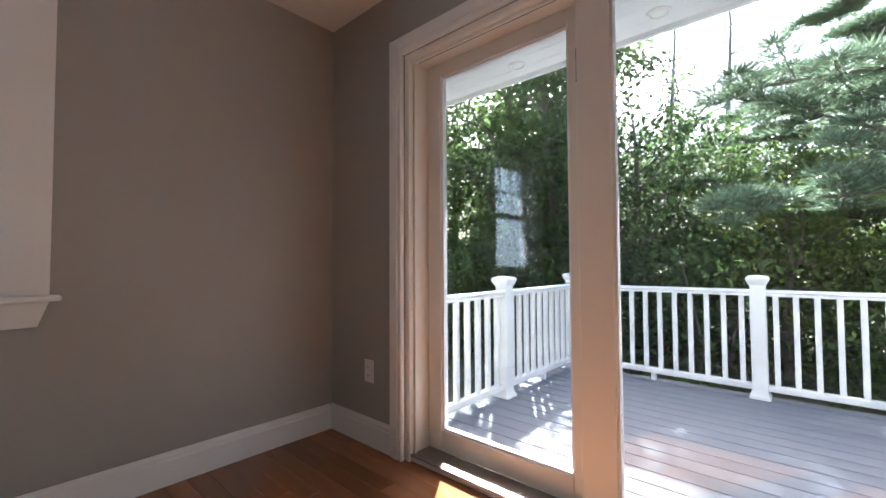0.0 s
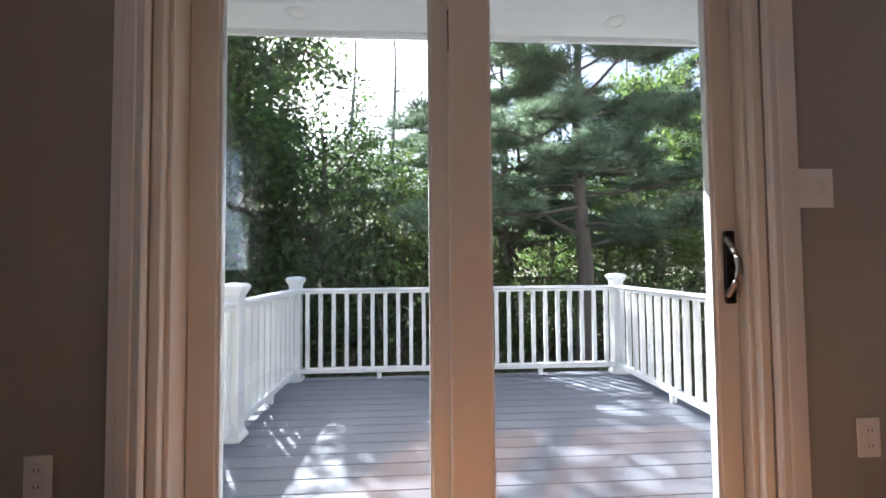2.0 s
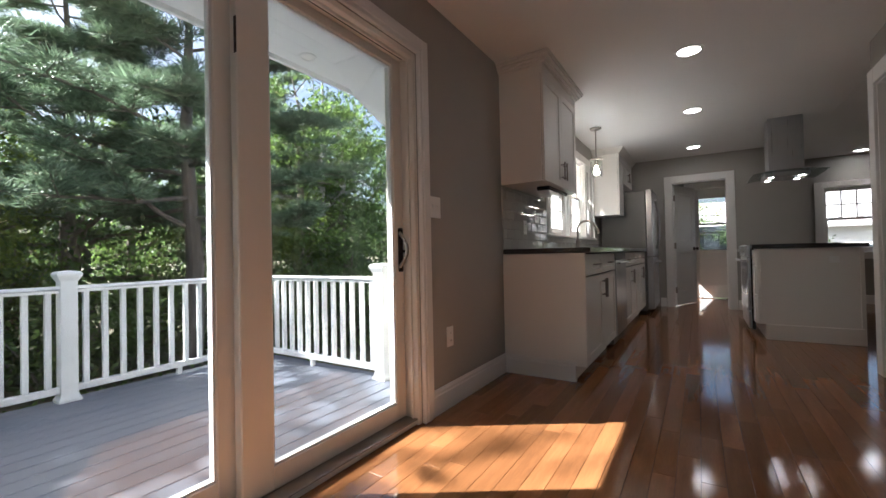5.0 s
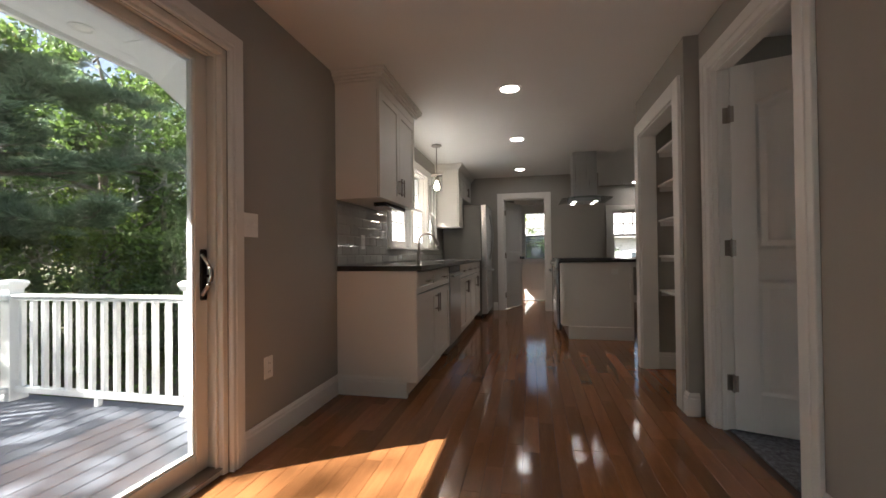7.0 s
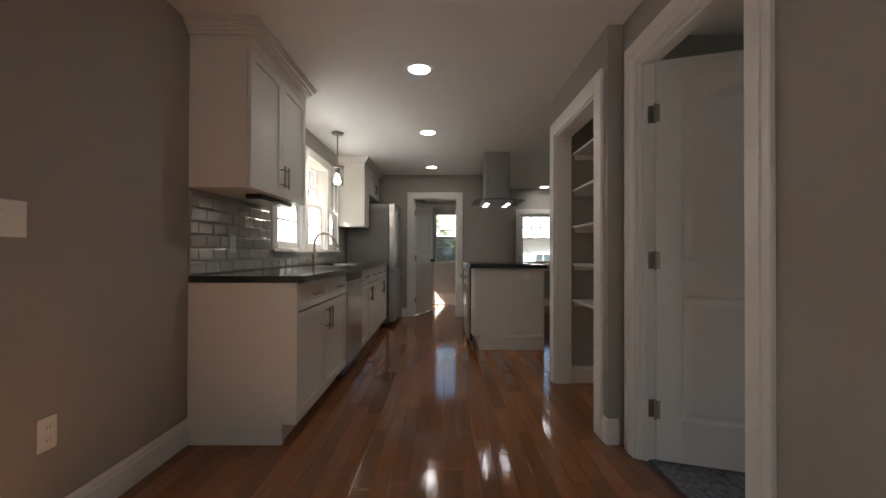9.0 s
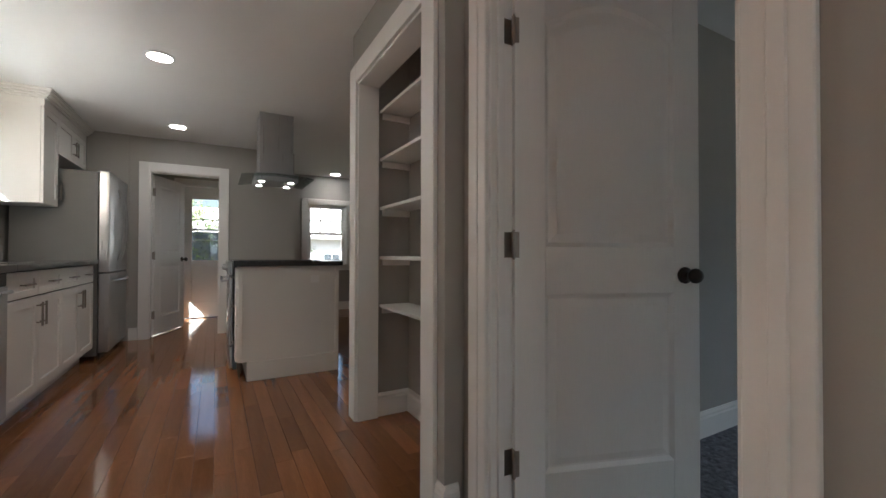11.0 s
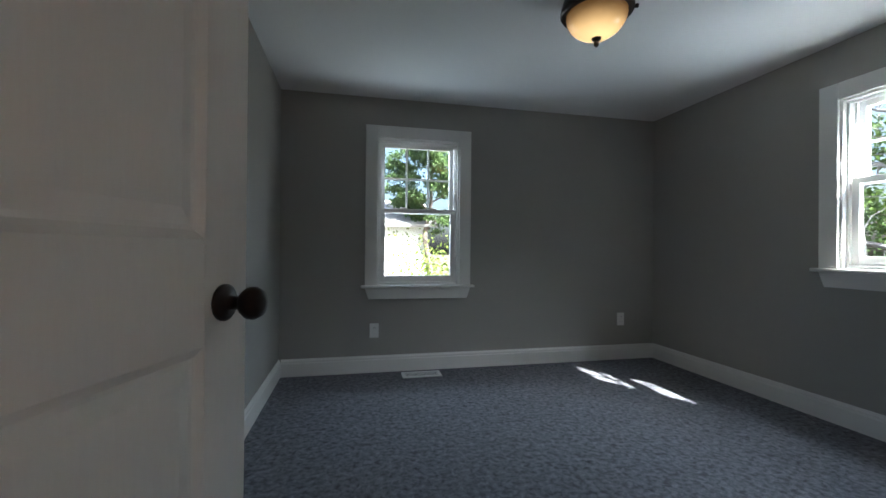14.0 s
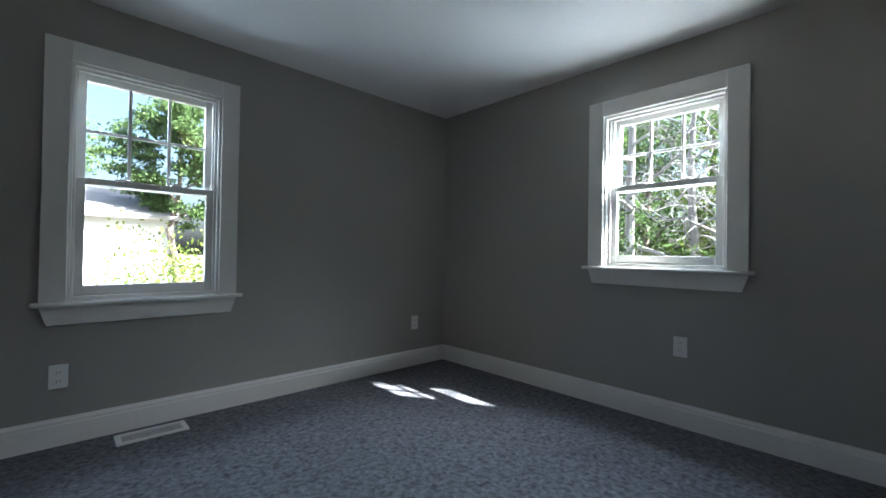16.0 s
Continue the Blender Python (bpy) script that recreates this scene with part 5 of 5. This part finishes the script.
def pine(name, label, height, seed, low=0.2, reach=3.6, pads=1500, trunk_r=0.19):
    """A tall pine: level limbs that fork into twigs, each twig ending in a pad of upswept needles."""
    rng = np.random.default_rng(seed)
    th = thing(name, label, "tree")
    stem = [Vector((0.05 * math.sin(k), 0.05 * math.cos(k * 1.7), -0.3 + (height + 0.3) * k / 8)) for k in range(9)]
    part("trunk", tube(stem, [trunk_r * (1 - 0.115 * k) for k in range(9)], 12), "bark", th)
    bm = bmesh.new()
    ends = []
    count = 34
    for k in range(count):
        f = low + (0.98 - low) * k / count
        ang = k * 2.4 + rng.uniform(-0.4, 0.4)
        ln = reach * (1.05 - f) ** 0.42 * rng.uniform(0.6, 1.15)
        pts = limb_path(rng, (0, 0, height * f), (math.cos(ang), math.sin(ang), rng.uniform(-0.12, 0.25)), ln, 0.12, 6)
        tube(pts, [0.055 * (1.1 - f) * g + 0.006 for g in (1, 0.85, 0.7, 0.55, 0.4, 0.25, 0.1)], 6, bm)
        for j in range(2, 7):
            for side in (-1, 1):
                a = ang + side * rng.uniform(0.5, 1.2)
                q = limb_path(rng, pts[j], (math.cos(a), math.sin(a), rng.uniform(-0.1, 0.3)), ln * rng.uniform(0.16, 0.34), 0.15, 3)
                tube(q, [0.016, 0.012, 0.009, 0.004], 4, bm)
                ends += [q[1], q[2], q[3]]
        ends.append(pts[-1])
    part("limbs", bm, "bark", th)
    ends = [ends[k] for k in rng.permutation(len(ends))[:pads]]
    per = 150
    c = np.repeat(np.asarray([tuple(e) for e in ends]), per, 0)
    n = len(c)
    size = np.repeat(rng.uniform(0.7, 1.35, len(ends)), per)[:, None]
    off = rng.normal(0, 1, (n, 3))
    off /= np.linalg.norm(off, axis=1)[:, None]
    off[:, 2] = np.abs(off[:, 2]) * 0.34 - 0.04
    p = c + off * size * 0.26 * rng.uniform(0.25, 1.0, (n, 1))
    d = off + rng.normal(0, 0.35, (n, 3)) + np.array([0, 0, 0.35])
    d /= np.linalg.norm(d, axis=1)[:, None]
    w = np.cross(d, rng.normal(0, 1, (n, 3)))
    w /= np.linalg.norm(w, axis=1)[:, None] + 1e-9
    d, w = d * rng.uniform(0.12, 0.22, (n, 1)), w * 0.010
    v = np.stack([p - w, p + w, p + d], 1).reshape(-1, 3)
    me = bpy.data.meshes.new("needles")
    me.from_pydata(v.tolist(), [], np.arange(n * 3).reshape(-1, 3).tolist())
    me.materials.append(M["needle"])
    ob = new("needles", me)
    ob.parent = th
    return th


def bare_tree(name, label, height, seed, bark="palebark", trunk_r=0.16, limbs=16):
    rng = np.random.default_rng(seed)
    th = thing(name, label, "tree")
    stem = [Vector((0.1 * math.sin(k * 1.3), 0.08 * math.cos(k), -0.3 + (height + 0.3) * k / 7)) for k in range(8)]
    part("trunk", tube(stem, [trunk_r * (1 - 0.13 * k) for k in range(8)], 10), bark, th)
    bm = bmesh.new()
    for k in range(limbs):
        f = 0.18 + 0.8 * k / limbs
        ang = k * 2.4
        pts = limb_path(rng, (0, 0, height * f), (math.cos(ang), math.sin(ang), rng.uniform(-0.1, 0.8)), rng.uniform(1.2, 2.8), 0.4, 7)
        r = 0.05 * (1.15 - f)
        tube(pts, [r * (1 - 0.12 * j) for j in range(8)], 6, bm)
        for j in range(2, 7):
            for _ in range(2):
                q = limb_path(rng, pts[j], rng.normal(0, 1, 3), rng.uniform(0.4, 1.0), 0.4, 4)
                tube(q, [r * 0.4, r * 0.3, r * 0.22, r * 0.14, 0.003], 4, bm)
    part("branches", bm, bark, th)
    return th


GZ = -1.25


def place(th, x, y, rz=0, s=1.0, z=GZ):
    th.matrix_world = pose(x, y, z, 0, 0, rz) @ Matrix.Diagonal((s, s, s, 1))
    return th


def again(th, x, y, rz, s, z=GZ):
    return copy_thing(th, pose(x, y, z, 0, 0, rz) @ Matrix.Diagonal((s / th.scale[0], s / th.scale[0], s / th.scale[0], 1)))


t1 = place(broadleaf("broadleaf_tree", "leafy green broadleaf tree at the wood's edge", 8.0, 2.9, "leaf", "bark", 11, 10000, 0.2, 0.14), -5.6, 11.2, 0, 1.2)
t2 = place(broadleaf("broadleaf_tree", "dense dark green broadleaf tree behind the deck", 7.0, 2.8, "leafdark", "bark", 23, 9500, 0.10, 0.125), -1.6, 11.8, 40, 0.74)
t3 = place(broadleaf("broadleaf_tree", "sunlit yellow-green young tree among the wood", 6.0, 2.2, "leaflight", "bark", 31, 7500, 0.2, 0.12), 0.4, 12.8, 80, 0.85)
for x, y, r, s in ((-8.2, 10.0, 60, 1.0), (-6.4, 14.2, 130, 1.15), (-12.5, 9.0, 200, 1.05), (4.4, 15.5, 280, 1.0), (9.0, 10.5, 20, 0.95), (16.0, 12.0, 300, 1.3), (-11.5, -3.0, 30, 1.1), (-13.0, -8.0, 210, 1.2), (-17.0, 1.5, 90, 1.4)):
    again(t1, x, y, r, s)
for x, y, r, s in ((-9.6, 13.0, 90, 1.25), (-3.4, 12.6, 20, 0.7), (-2.2, 13.6, 120, 0.9), (-0.2, 14.2, 300, 0.78), (-4.6, 15.2, 70, 0.95), (1.6, 15.0, 10, 0.85), (-5.6, 9.2, 10, 0.8), (2.2, 11.6, 250, 0.95), (5.5, 12.0, 140, 0.75), (7.2, 8.6, 330, 0.48), (10.6, 13.5, 70, 1.3), (-9.5, -5.6, 110, 0.9), (-10.0, -0.6, 300, 0.85), (-15.0, -5.5, 10, 1.3), (9.6, 12.0, 10, 1.0)):
    again(t2, x, y, r, s)
for x, y, r, s in ((6.4, 9.6, 20, 0.6), (-7.2, 11.6, 130, 0.9), (8.6, 12.4, 220, 0.8), (4.2, 10.4, 310, 0.6), (-0.1, 9.7, 200, 0.74), (-9.0, -2.6, 90, 0.8)):
    again(t3, x, y, r, s)
p1 = place(pine("pine_tree", "tall pine with level limbs and grey-green needles", 9.3, 5, 0.27), 2.6, 8.0, 20)
again(p1, 1.7, 11.0, 145, 0.98)
again(t1, 7.6, 10.8, 50, 1.12)
again(p1, -6.3, 13.2, 60, 0.8)
again(p1, 8.2, 14.5, 250, 1.0)
# tall tree added mostly out of view, to shade the deck
shade = place(broadleaf("broadleaf_tree", "very tall leafy tree, added mostly out of view to shade the deck", 16.5, 3.1, "leaf", "bark", 47, 9000, 0.62, 0.17, 0.22, 22, 0.55), -7.3, 14.6, 15)
# tree added to keep the sun off the dining window
place(broadleaf("broadleaf_tree", "slender tall tree, added beside the house to shade the dining window", 10.2, 1.7, "leaf", "bark", 53, 5000, 0.66, 0.15, 0.12, 14, 0.45), -5.4, 4.9)
for x, y, r, s in ((-6.5, 10.3, 75, 1.45), (-4.7, 10.0, 190, 1.30), (-3.1, 11.2, 250, 0.98), (-8.4, 8.2, 15, 1.25)):
    again(t2, x, y, r, s)
b1 = place(bare_tree("bare_tree", "leafless tree with pale twisting branches", 8.5, 61, "palebark", 0.13, 22), -7.0, -4.75)
again(b1, 8.0, 10.5, 200, 1.1)
again(b1, 5.6, 11.5, 90, 1.05)
again(b1, -2.7, 13.2, 300, 1.2)
again(b1, -8.3, -4.1, 130, 0.9)
again(b1, -6.8, -3.3, 250, 0.75)
again(b1, -1.4, 14.0, 30, 1.25)
again(b1, -7.6, -6.4, 60, 1.0)
s1 = place(shrub("shrub", "dark green understorey shrub", 2.3, 1.3, "leafdark", 71, 3200, 0.12), -3.4, 8.6)
s2 = place(shrub("shrub", "light green leafy shrub", 1.9, 1.1, "leaf", 83, 3200, 0.11), 1.0, 8.9)
for x, y, r, s in ((-6.6, 7.4, 30, 1.1), (-1.3, 9.4, 90, 1.35), (-2.6, 10.2, 200, 1.4), (0.2, 10.6, 10, 1.4), (-4.6, 9.6, 60, 1.3), (-5.8, 8.6, 160, 1.2), (3.8, 9.2, 200, 1.1), (6.0, 7.6, 10, 1.0), (8.6, 7.2, 280, 1.2), (-9.5, 7.8, 130, 1.2), (-8.6, -6.8, 10, 1.1), (-9.4, -3.9, 70, 1.2)):
    again(s1, x, y, r, s)
for x, y, r, s in ((-4.9, 7.9, 30, 0.9), (2.6, 9.8, 90, 1.1), (5.0, 8.8, 200, 0.9), (7.4, 6.6, 40, 0.9), (-8.0, 9.0, 100, 1.0), (-8.2, -2.2, 160, 1.0), (-7.9, -5.4, 20, 0.8)):
    again(s2, x, y, r, s)
bush = place(shrub("shrub", "sunlit yellow-green garden shrub outside the bedroom", 2.5, 1.05, "leaflight", 97, 6500, 0.085), -0.15, -9.0, 0, 0.95)
place(broadleaf("broadleaf_tree", "broad dark green garden tree beyond the bedroom window", 8.0, 2.3, "leafdark", "bark", 131, 22000, 0.42, 0.15, 0.13, 14, 0.42), -2.3, -19.0)
again(t1, 2.2, -30.0, 10, 1.3)
again(t2, 15.5, -1.9, 60, 0.7)
again(t3, 17.0, 1.2, 60, 0.8)
again(bush, 12.5, -1.0, 60, 0.75)
# far woodland
rng = np.random.default_rng(7)
far = []
for _ in range(900):
    a = rng.uniform(-0.35, 1.25) * math.pi
    r = rng.uniform(20, 30)
    far.append((r * math.cos(a), abs(r * math.sin(a)) * (1 if a > 0 else -0.6) + 2, GZ + rng.uniform(0, 1) ** 1.3 * (8.0 + 1.2 * math.sin(a * 9))))
far = [c for c in far if (c[1] > 6 or c[0] < -9) and not (c[0] > 9 and c[1] < 12)]
me = leaf_mesh("far_woodland", far, 60, 0.9, 0.34, "leafdark", 5, flat=0.8)
tagged(new("far_woodland", me), "dense dark green woodland in the distance", "woodland", kind="stuff")
# ground cover under the wood
gc = np.column_stack([rng.uniform(-14, 16, 900), rng.uniform(5.5, 14, 900), np.full(900, GZ + 0.12)])
me = leaf_mesh("ground_cover", gc, 14, 0.28, 0.13, "leaf", 9, flat=0.35)
tagged(new("ground_cover", me), "low green undergrowth on the woodland floor", "undergrowth", kind="stuff")


# ---- neighbouring houses ----
def house(name, label, w, d, eave, ridge, at, rz, windows=()):
    th = thing(name, label, "house", at=at, rz=rz)
    bm = box(-w / 2, w / 2, -d / 2, d / 2, -0.5, eave)
    part("walls", bm, "housewall", th)
    bm = bmesh.new()
    for k in range(int((eave + 0.4) / 0.16)):
        z = -0.4 + 0.16 * k
        box(-w / 2 - 0.012, w / 2 + 0.012, -d / 2 - 0.012, d / 2 + 0.012, z, z + 0.15, 0, bm)
    part("clapboards", bm, "housewall", th)
    ov = 0.4
    bm = extrude_profile([(-d / 2 - ov, eave - 0.05), (-d / 2 - ov, eave + 0.07), (0, ridge + 0.12), (d / 2 + ov, eave + 0.07), (d / 2 + ov, eave - 0.05), (0, ridge)], "x", -w / 2 - ov, w / 2 + ov)
    part("roof", bm, "roof", th)
    bm = extrude_profile([(-d / 2, eave), (d / 2, eave), (0, ridge)], "x", -w / 2 + 0.01, w / 2 - 0.01)
    part("gable", bm, "housewall", th)
    for x, z in windows:
        f = part("window", box(x - 0.5, x + 0.5, -d / 2 - 0.05, -d / 2 - 0.012, z, z + 1.3, 0.01), "housewall", th)
        part("pane", box(x - 0.4, x - 0.02, -d / 2 - 0.056, -d / 2 - 0.051, z + 0.1, z + 1.2), "darkpane", f)
        part("pane", box(x + 0.02, x + 0.4, -d / 2 - 0.056, -d / 2 - 0.051, z + 0.1, z + 1.2), "darkpane", f)
    return th


house("neighbour_house", "white clapboard house with a grey roof across the garden", 10.5, 7.0, 3.3, 4.7, (3.0, -22.5, GZ), 180, ((2.2, 1.3), (-1.0, 1.3), (-3.5, 1.3)))
house("neighbour_house", "white clapboard house beyond a picket fence", 9.0, 7.0, 3.0, 4.9, (25.0, -7.5, GZ), -90, ((2.5, 1.0), (-2.0, 1.0)))
house("neighbour_house", "white house with a grey roof beyond the drive", 8.0, 6.0, 2.9, 4.6, (26.0, 3.0, GZ), -90, ((1.5, 1.0), (-2.0, 1.0)))
house("neighbour_house", "white clapboard house close to the kitchen windows", 7.0, 6.0, 4.6, 6.4, (14.0, 6.6, GZ), -90, ((1.5, 1.4), (-1.5, 1.4)))
th = thing("garden_shed", "small white garden shed with a dark slate roof", "shed", at=(17.5, -0.15, GZ))
part("walls", box(-1.2, 1.2, -0.8, 0.8, -0.4, 2.0), "housewall", th)
part("roof", extrude_profile([(-0.95, 1.95), (-0.95, 2.05), (-0.75, 2.95), (0.75, 2.95), (0.95, 2.05), (0.95, 1.95)], "x", -1.35, 1.35), "darkpane", th, "dark slate roof")
part("door", box(-1.225, -1.2, -0.4, 0.4, 0.0, 1.85, 0.004), "housewall", th)
th = thing("picket_fence", "white painted picket fence in the garden", "fence", at=(14.0, -4.5, GZ))
for k in range(34):
    y = -2.4 + 0.15 * k
    part("picket", extrude_profile([(y - 0.045, 0), (y + 0.045, 0), (y + 0.045, 1.25), (y, 1.35), (y - 0.045, 1.25)], "x", -0.01, 0.01), "vinyl", th)
part("rail", box(0.011, 0.05, -2.5, 2.6, 0.35, 0.43), "vinyl", th)
part("rail", box(0.011, 0.05, -2.5, 2.6, 1.0, 1.08), "vinyl", th)


# ---- floor strips, deck boards and wall tiles ----
rng = random.Random(3)
WID = 0.083
meshes = {}


def strip_mesh(name, length, width, thick, mat, edge):
    key = (name, round(length, 3), width)
    if key not in meshes:
        bm = bmesh.new()
        t = [(edge, edge, 0), (length - edge, edge, 0), (length - edge, width - edge, 0), (edge, width - edge, 0)]
        s = [(0, 0, -edge), (length, 0, -edge), (length, width, -edge), (0, width, -edge)]
        w = [(0, 0, -thick), (length, 0, -thick), (length, width, -thick), (0, width, -thick)]
        rings = [[bm.verts.new(p) for p in r] for r in (t, s, w)]
        bm.faces.new(rings[0])
        for a, b in zip(rings, rings[1:]):
            for k in range(4):
                bm.faces.new((a[k], b[k], b[(k + 1) % 4], a[(k + 1) % 4]))
        bmesh.ops.recalc_face_normals(bm, faces=bm.faces)
        me = bpy.data.meshes.new(name)
        bm.to_mesh(me)
        bm.free()
        me.materials.append(M[mat])
        meshes[key] = me
    return meshes[key]


LENGTHS = [0.45, 0.6, 0.75, 0.9, 1.1, 1.3]
verts, faces = [], []


def lay(x, y, length, single):
    if single:
        ob = new("floor_board", strip_mesh("floor_board", length - 0.0012, WID - 0.0010, 0.015, "floorwood", 0.0008))
        ob.location = (x, y, 0)
        ob.parent = floor
    else:
        n = len(verts)
        a, b = x + length - 0.0012, y + WID - 0.0010
        verts.extend([(x, y, 0), (a, y, 0), (a, b, 0), (x, b, 0), (x, y, -0.003), (a, y, -0.003), (a, b, -0.003), (x, b, -0.003)])
        faces.extend([(n, n + 1, n + 2, n + 3), (n, n + 4, n + 5, n + 1), (n + 1, n + 5, n + 6, n + 2), (n + 2, n + 6, n + 7, n + 3), (n + 3, n + 7, n + 4, n)])


laid = 0
row = 0
y = -3.40
while y < 1.36:
    inside = y > -1.13
    x = XW if inside else 1.63
    if not inside and y > -1.32:
        x = 1.63
    x -= rng.uniform(0, 0.4) if inside else 0
    x = max(x, XW)
    end = 7.4
    first = True
    while x < end - 0.05:
        ln = rng.choice(LENGTHS)
        if first:
            ln = rng.choice(LENGTHS) * 0.6
            first = False
        ln = min(ln, end - x)
        single = inside and x < 4.3 and laid < 300
        laid += single
        lay(x, y, ln, single)
        x += ln
    y += WID
me = bpy.data.meshes.new("floor_boards_far")
me.from_pydata(verts, [], faces)
me.materials.append(M["floorrest"])
ob = tagged(new("floor_boards_far", me), kind="stuff")
ob.parent = floor

# deck boards run along the house
bw = 0.138
y = YN2 + 0.004
while y + bw < DY1 + 0.06:
    ob = new("deck_board", strip_mesh("deck_board", DX1 - DX0 - 0.003, bw - 0.006, 0.025, "deck", 0.003))
    ob.location = (DX0, y, DZ)
    ob.parent = deck
    y += bw

# glazed tiles between worktop and wall cabinets
wall_n = bpy.data.objects["wall_north"]
TL, TH = 0.152, 0.076
backing = part("tile_grout", box(1.53, 5.07, YN - 0.006, YN - 0.0005, 0.9155, 1.043), "grout", wall_n)
part("tile_grout", box(1.53, 2.575, YN - 0.0062, YN - 0.0006, 1.0435, 1.384), "grout", wall_n)


def tile_mesh(w, h):
    key = ("tile", round(w, 3), round(h, 3))
    if key not in meshes:
        bm = bmesh.new()
        e = 0.008
        rings = [[bm.verts.new(p) for p in r] for r in ([(e, -0.0062, e), (w - e, -0.0062, e), (w - e, -0.0062, h - e), (e, -0.0062, h - e)], [(0, -0.003, 0), (w, -0.003, 0), (w, -0.003, h), (0, -0.003, h)], [(0, 0, 0), (w, 0, 0), (w, 0, h), (0, 0, h)])]
        bm.faces.new(rings[0])
        for a, b in zip(rings, rings[1:]):
            for j in range(4):
                bm.faces.new((a[j], b[j], b[(j + 1) % 4], a[(j + 1) % 4]))
        bmesh.ops.recalc_face_normals(bm, faces=bm.faces)
        me = bpy.data.meshes.new("wall_tile")
        bm.to_mesh(me)
        bm.free()
        me.materials.append(M["tile"])
        meshes[key] = me
    return meshes[key]


z, r = 0.917, 0
while z < 1.38:
    x1 = 5.065 if z + TH < 1.05 else 2.573
    x = 1.532 - (TL / 2 if r % 2 else 0)
    while x < x1 - 0.01:
        a, b = max(x, 1.532), min(x + TL - 0.002, x1)
        if b - a > 0.01:
            ob = new("wall_tile", tile_mesh(b - a, min(TH - 0.002, 1.383 - z)))
            ob.location = (a, YN - 0.006, z)
            ob.rotation_euler = (rng.uniform(-0.035, 0.035), 0, rng.uniform(-0.012, 0.012))
            ob.parent = wall_n
        x += TL
    z += TH
    r += 1
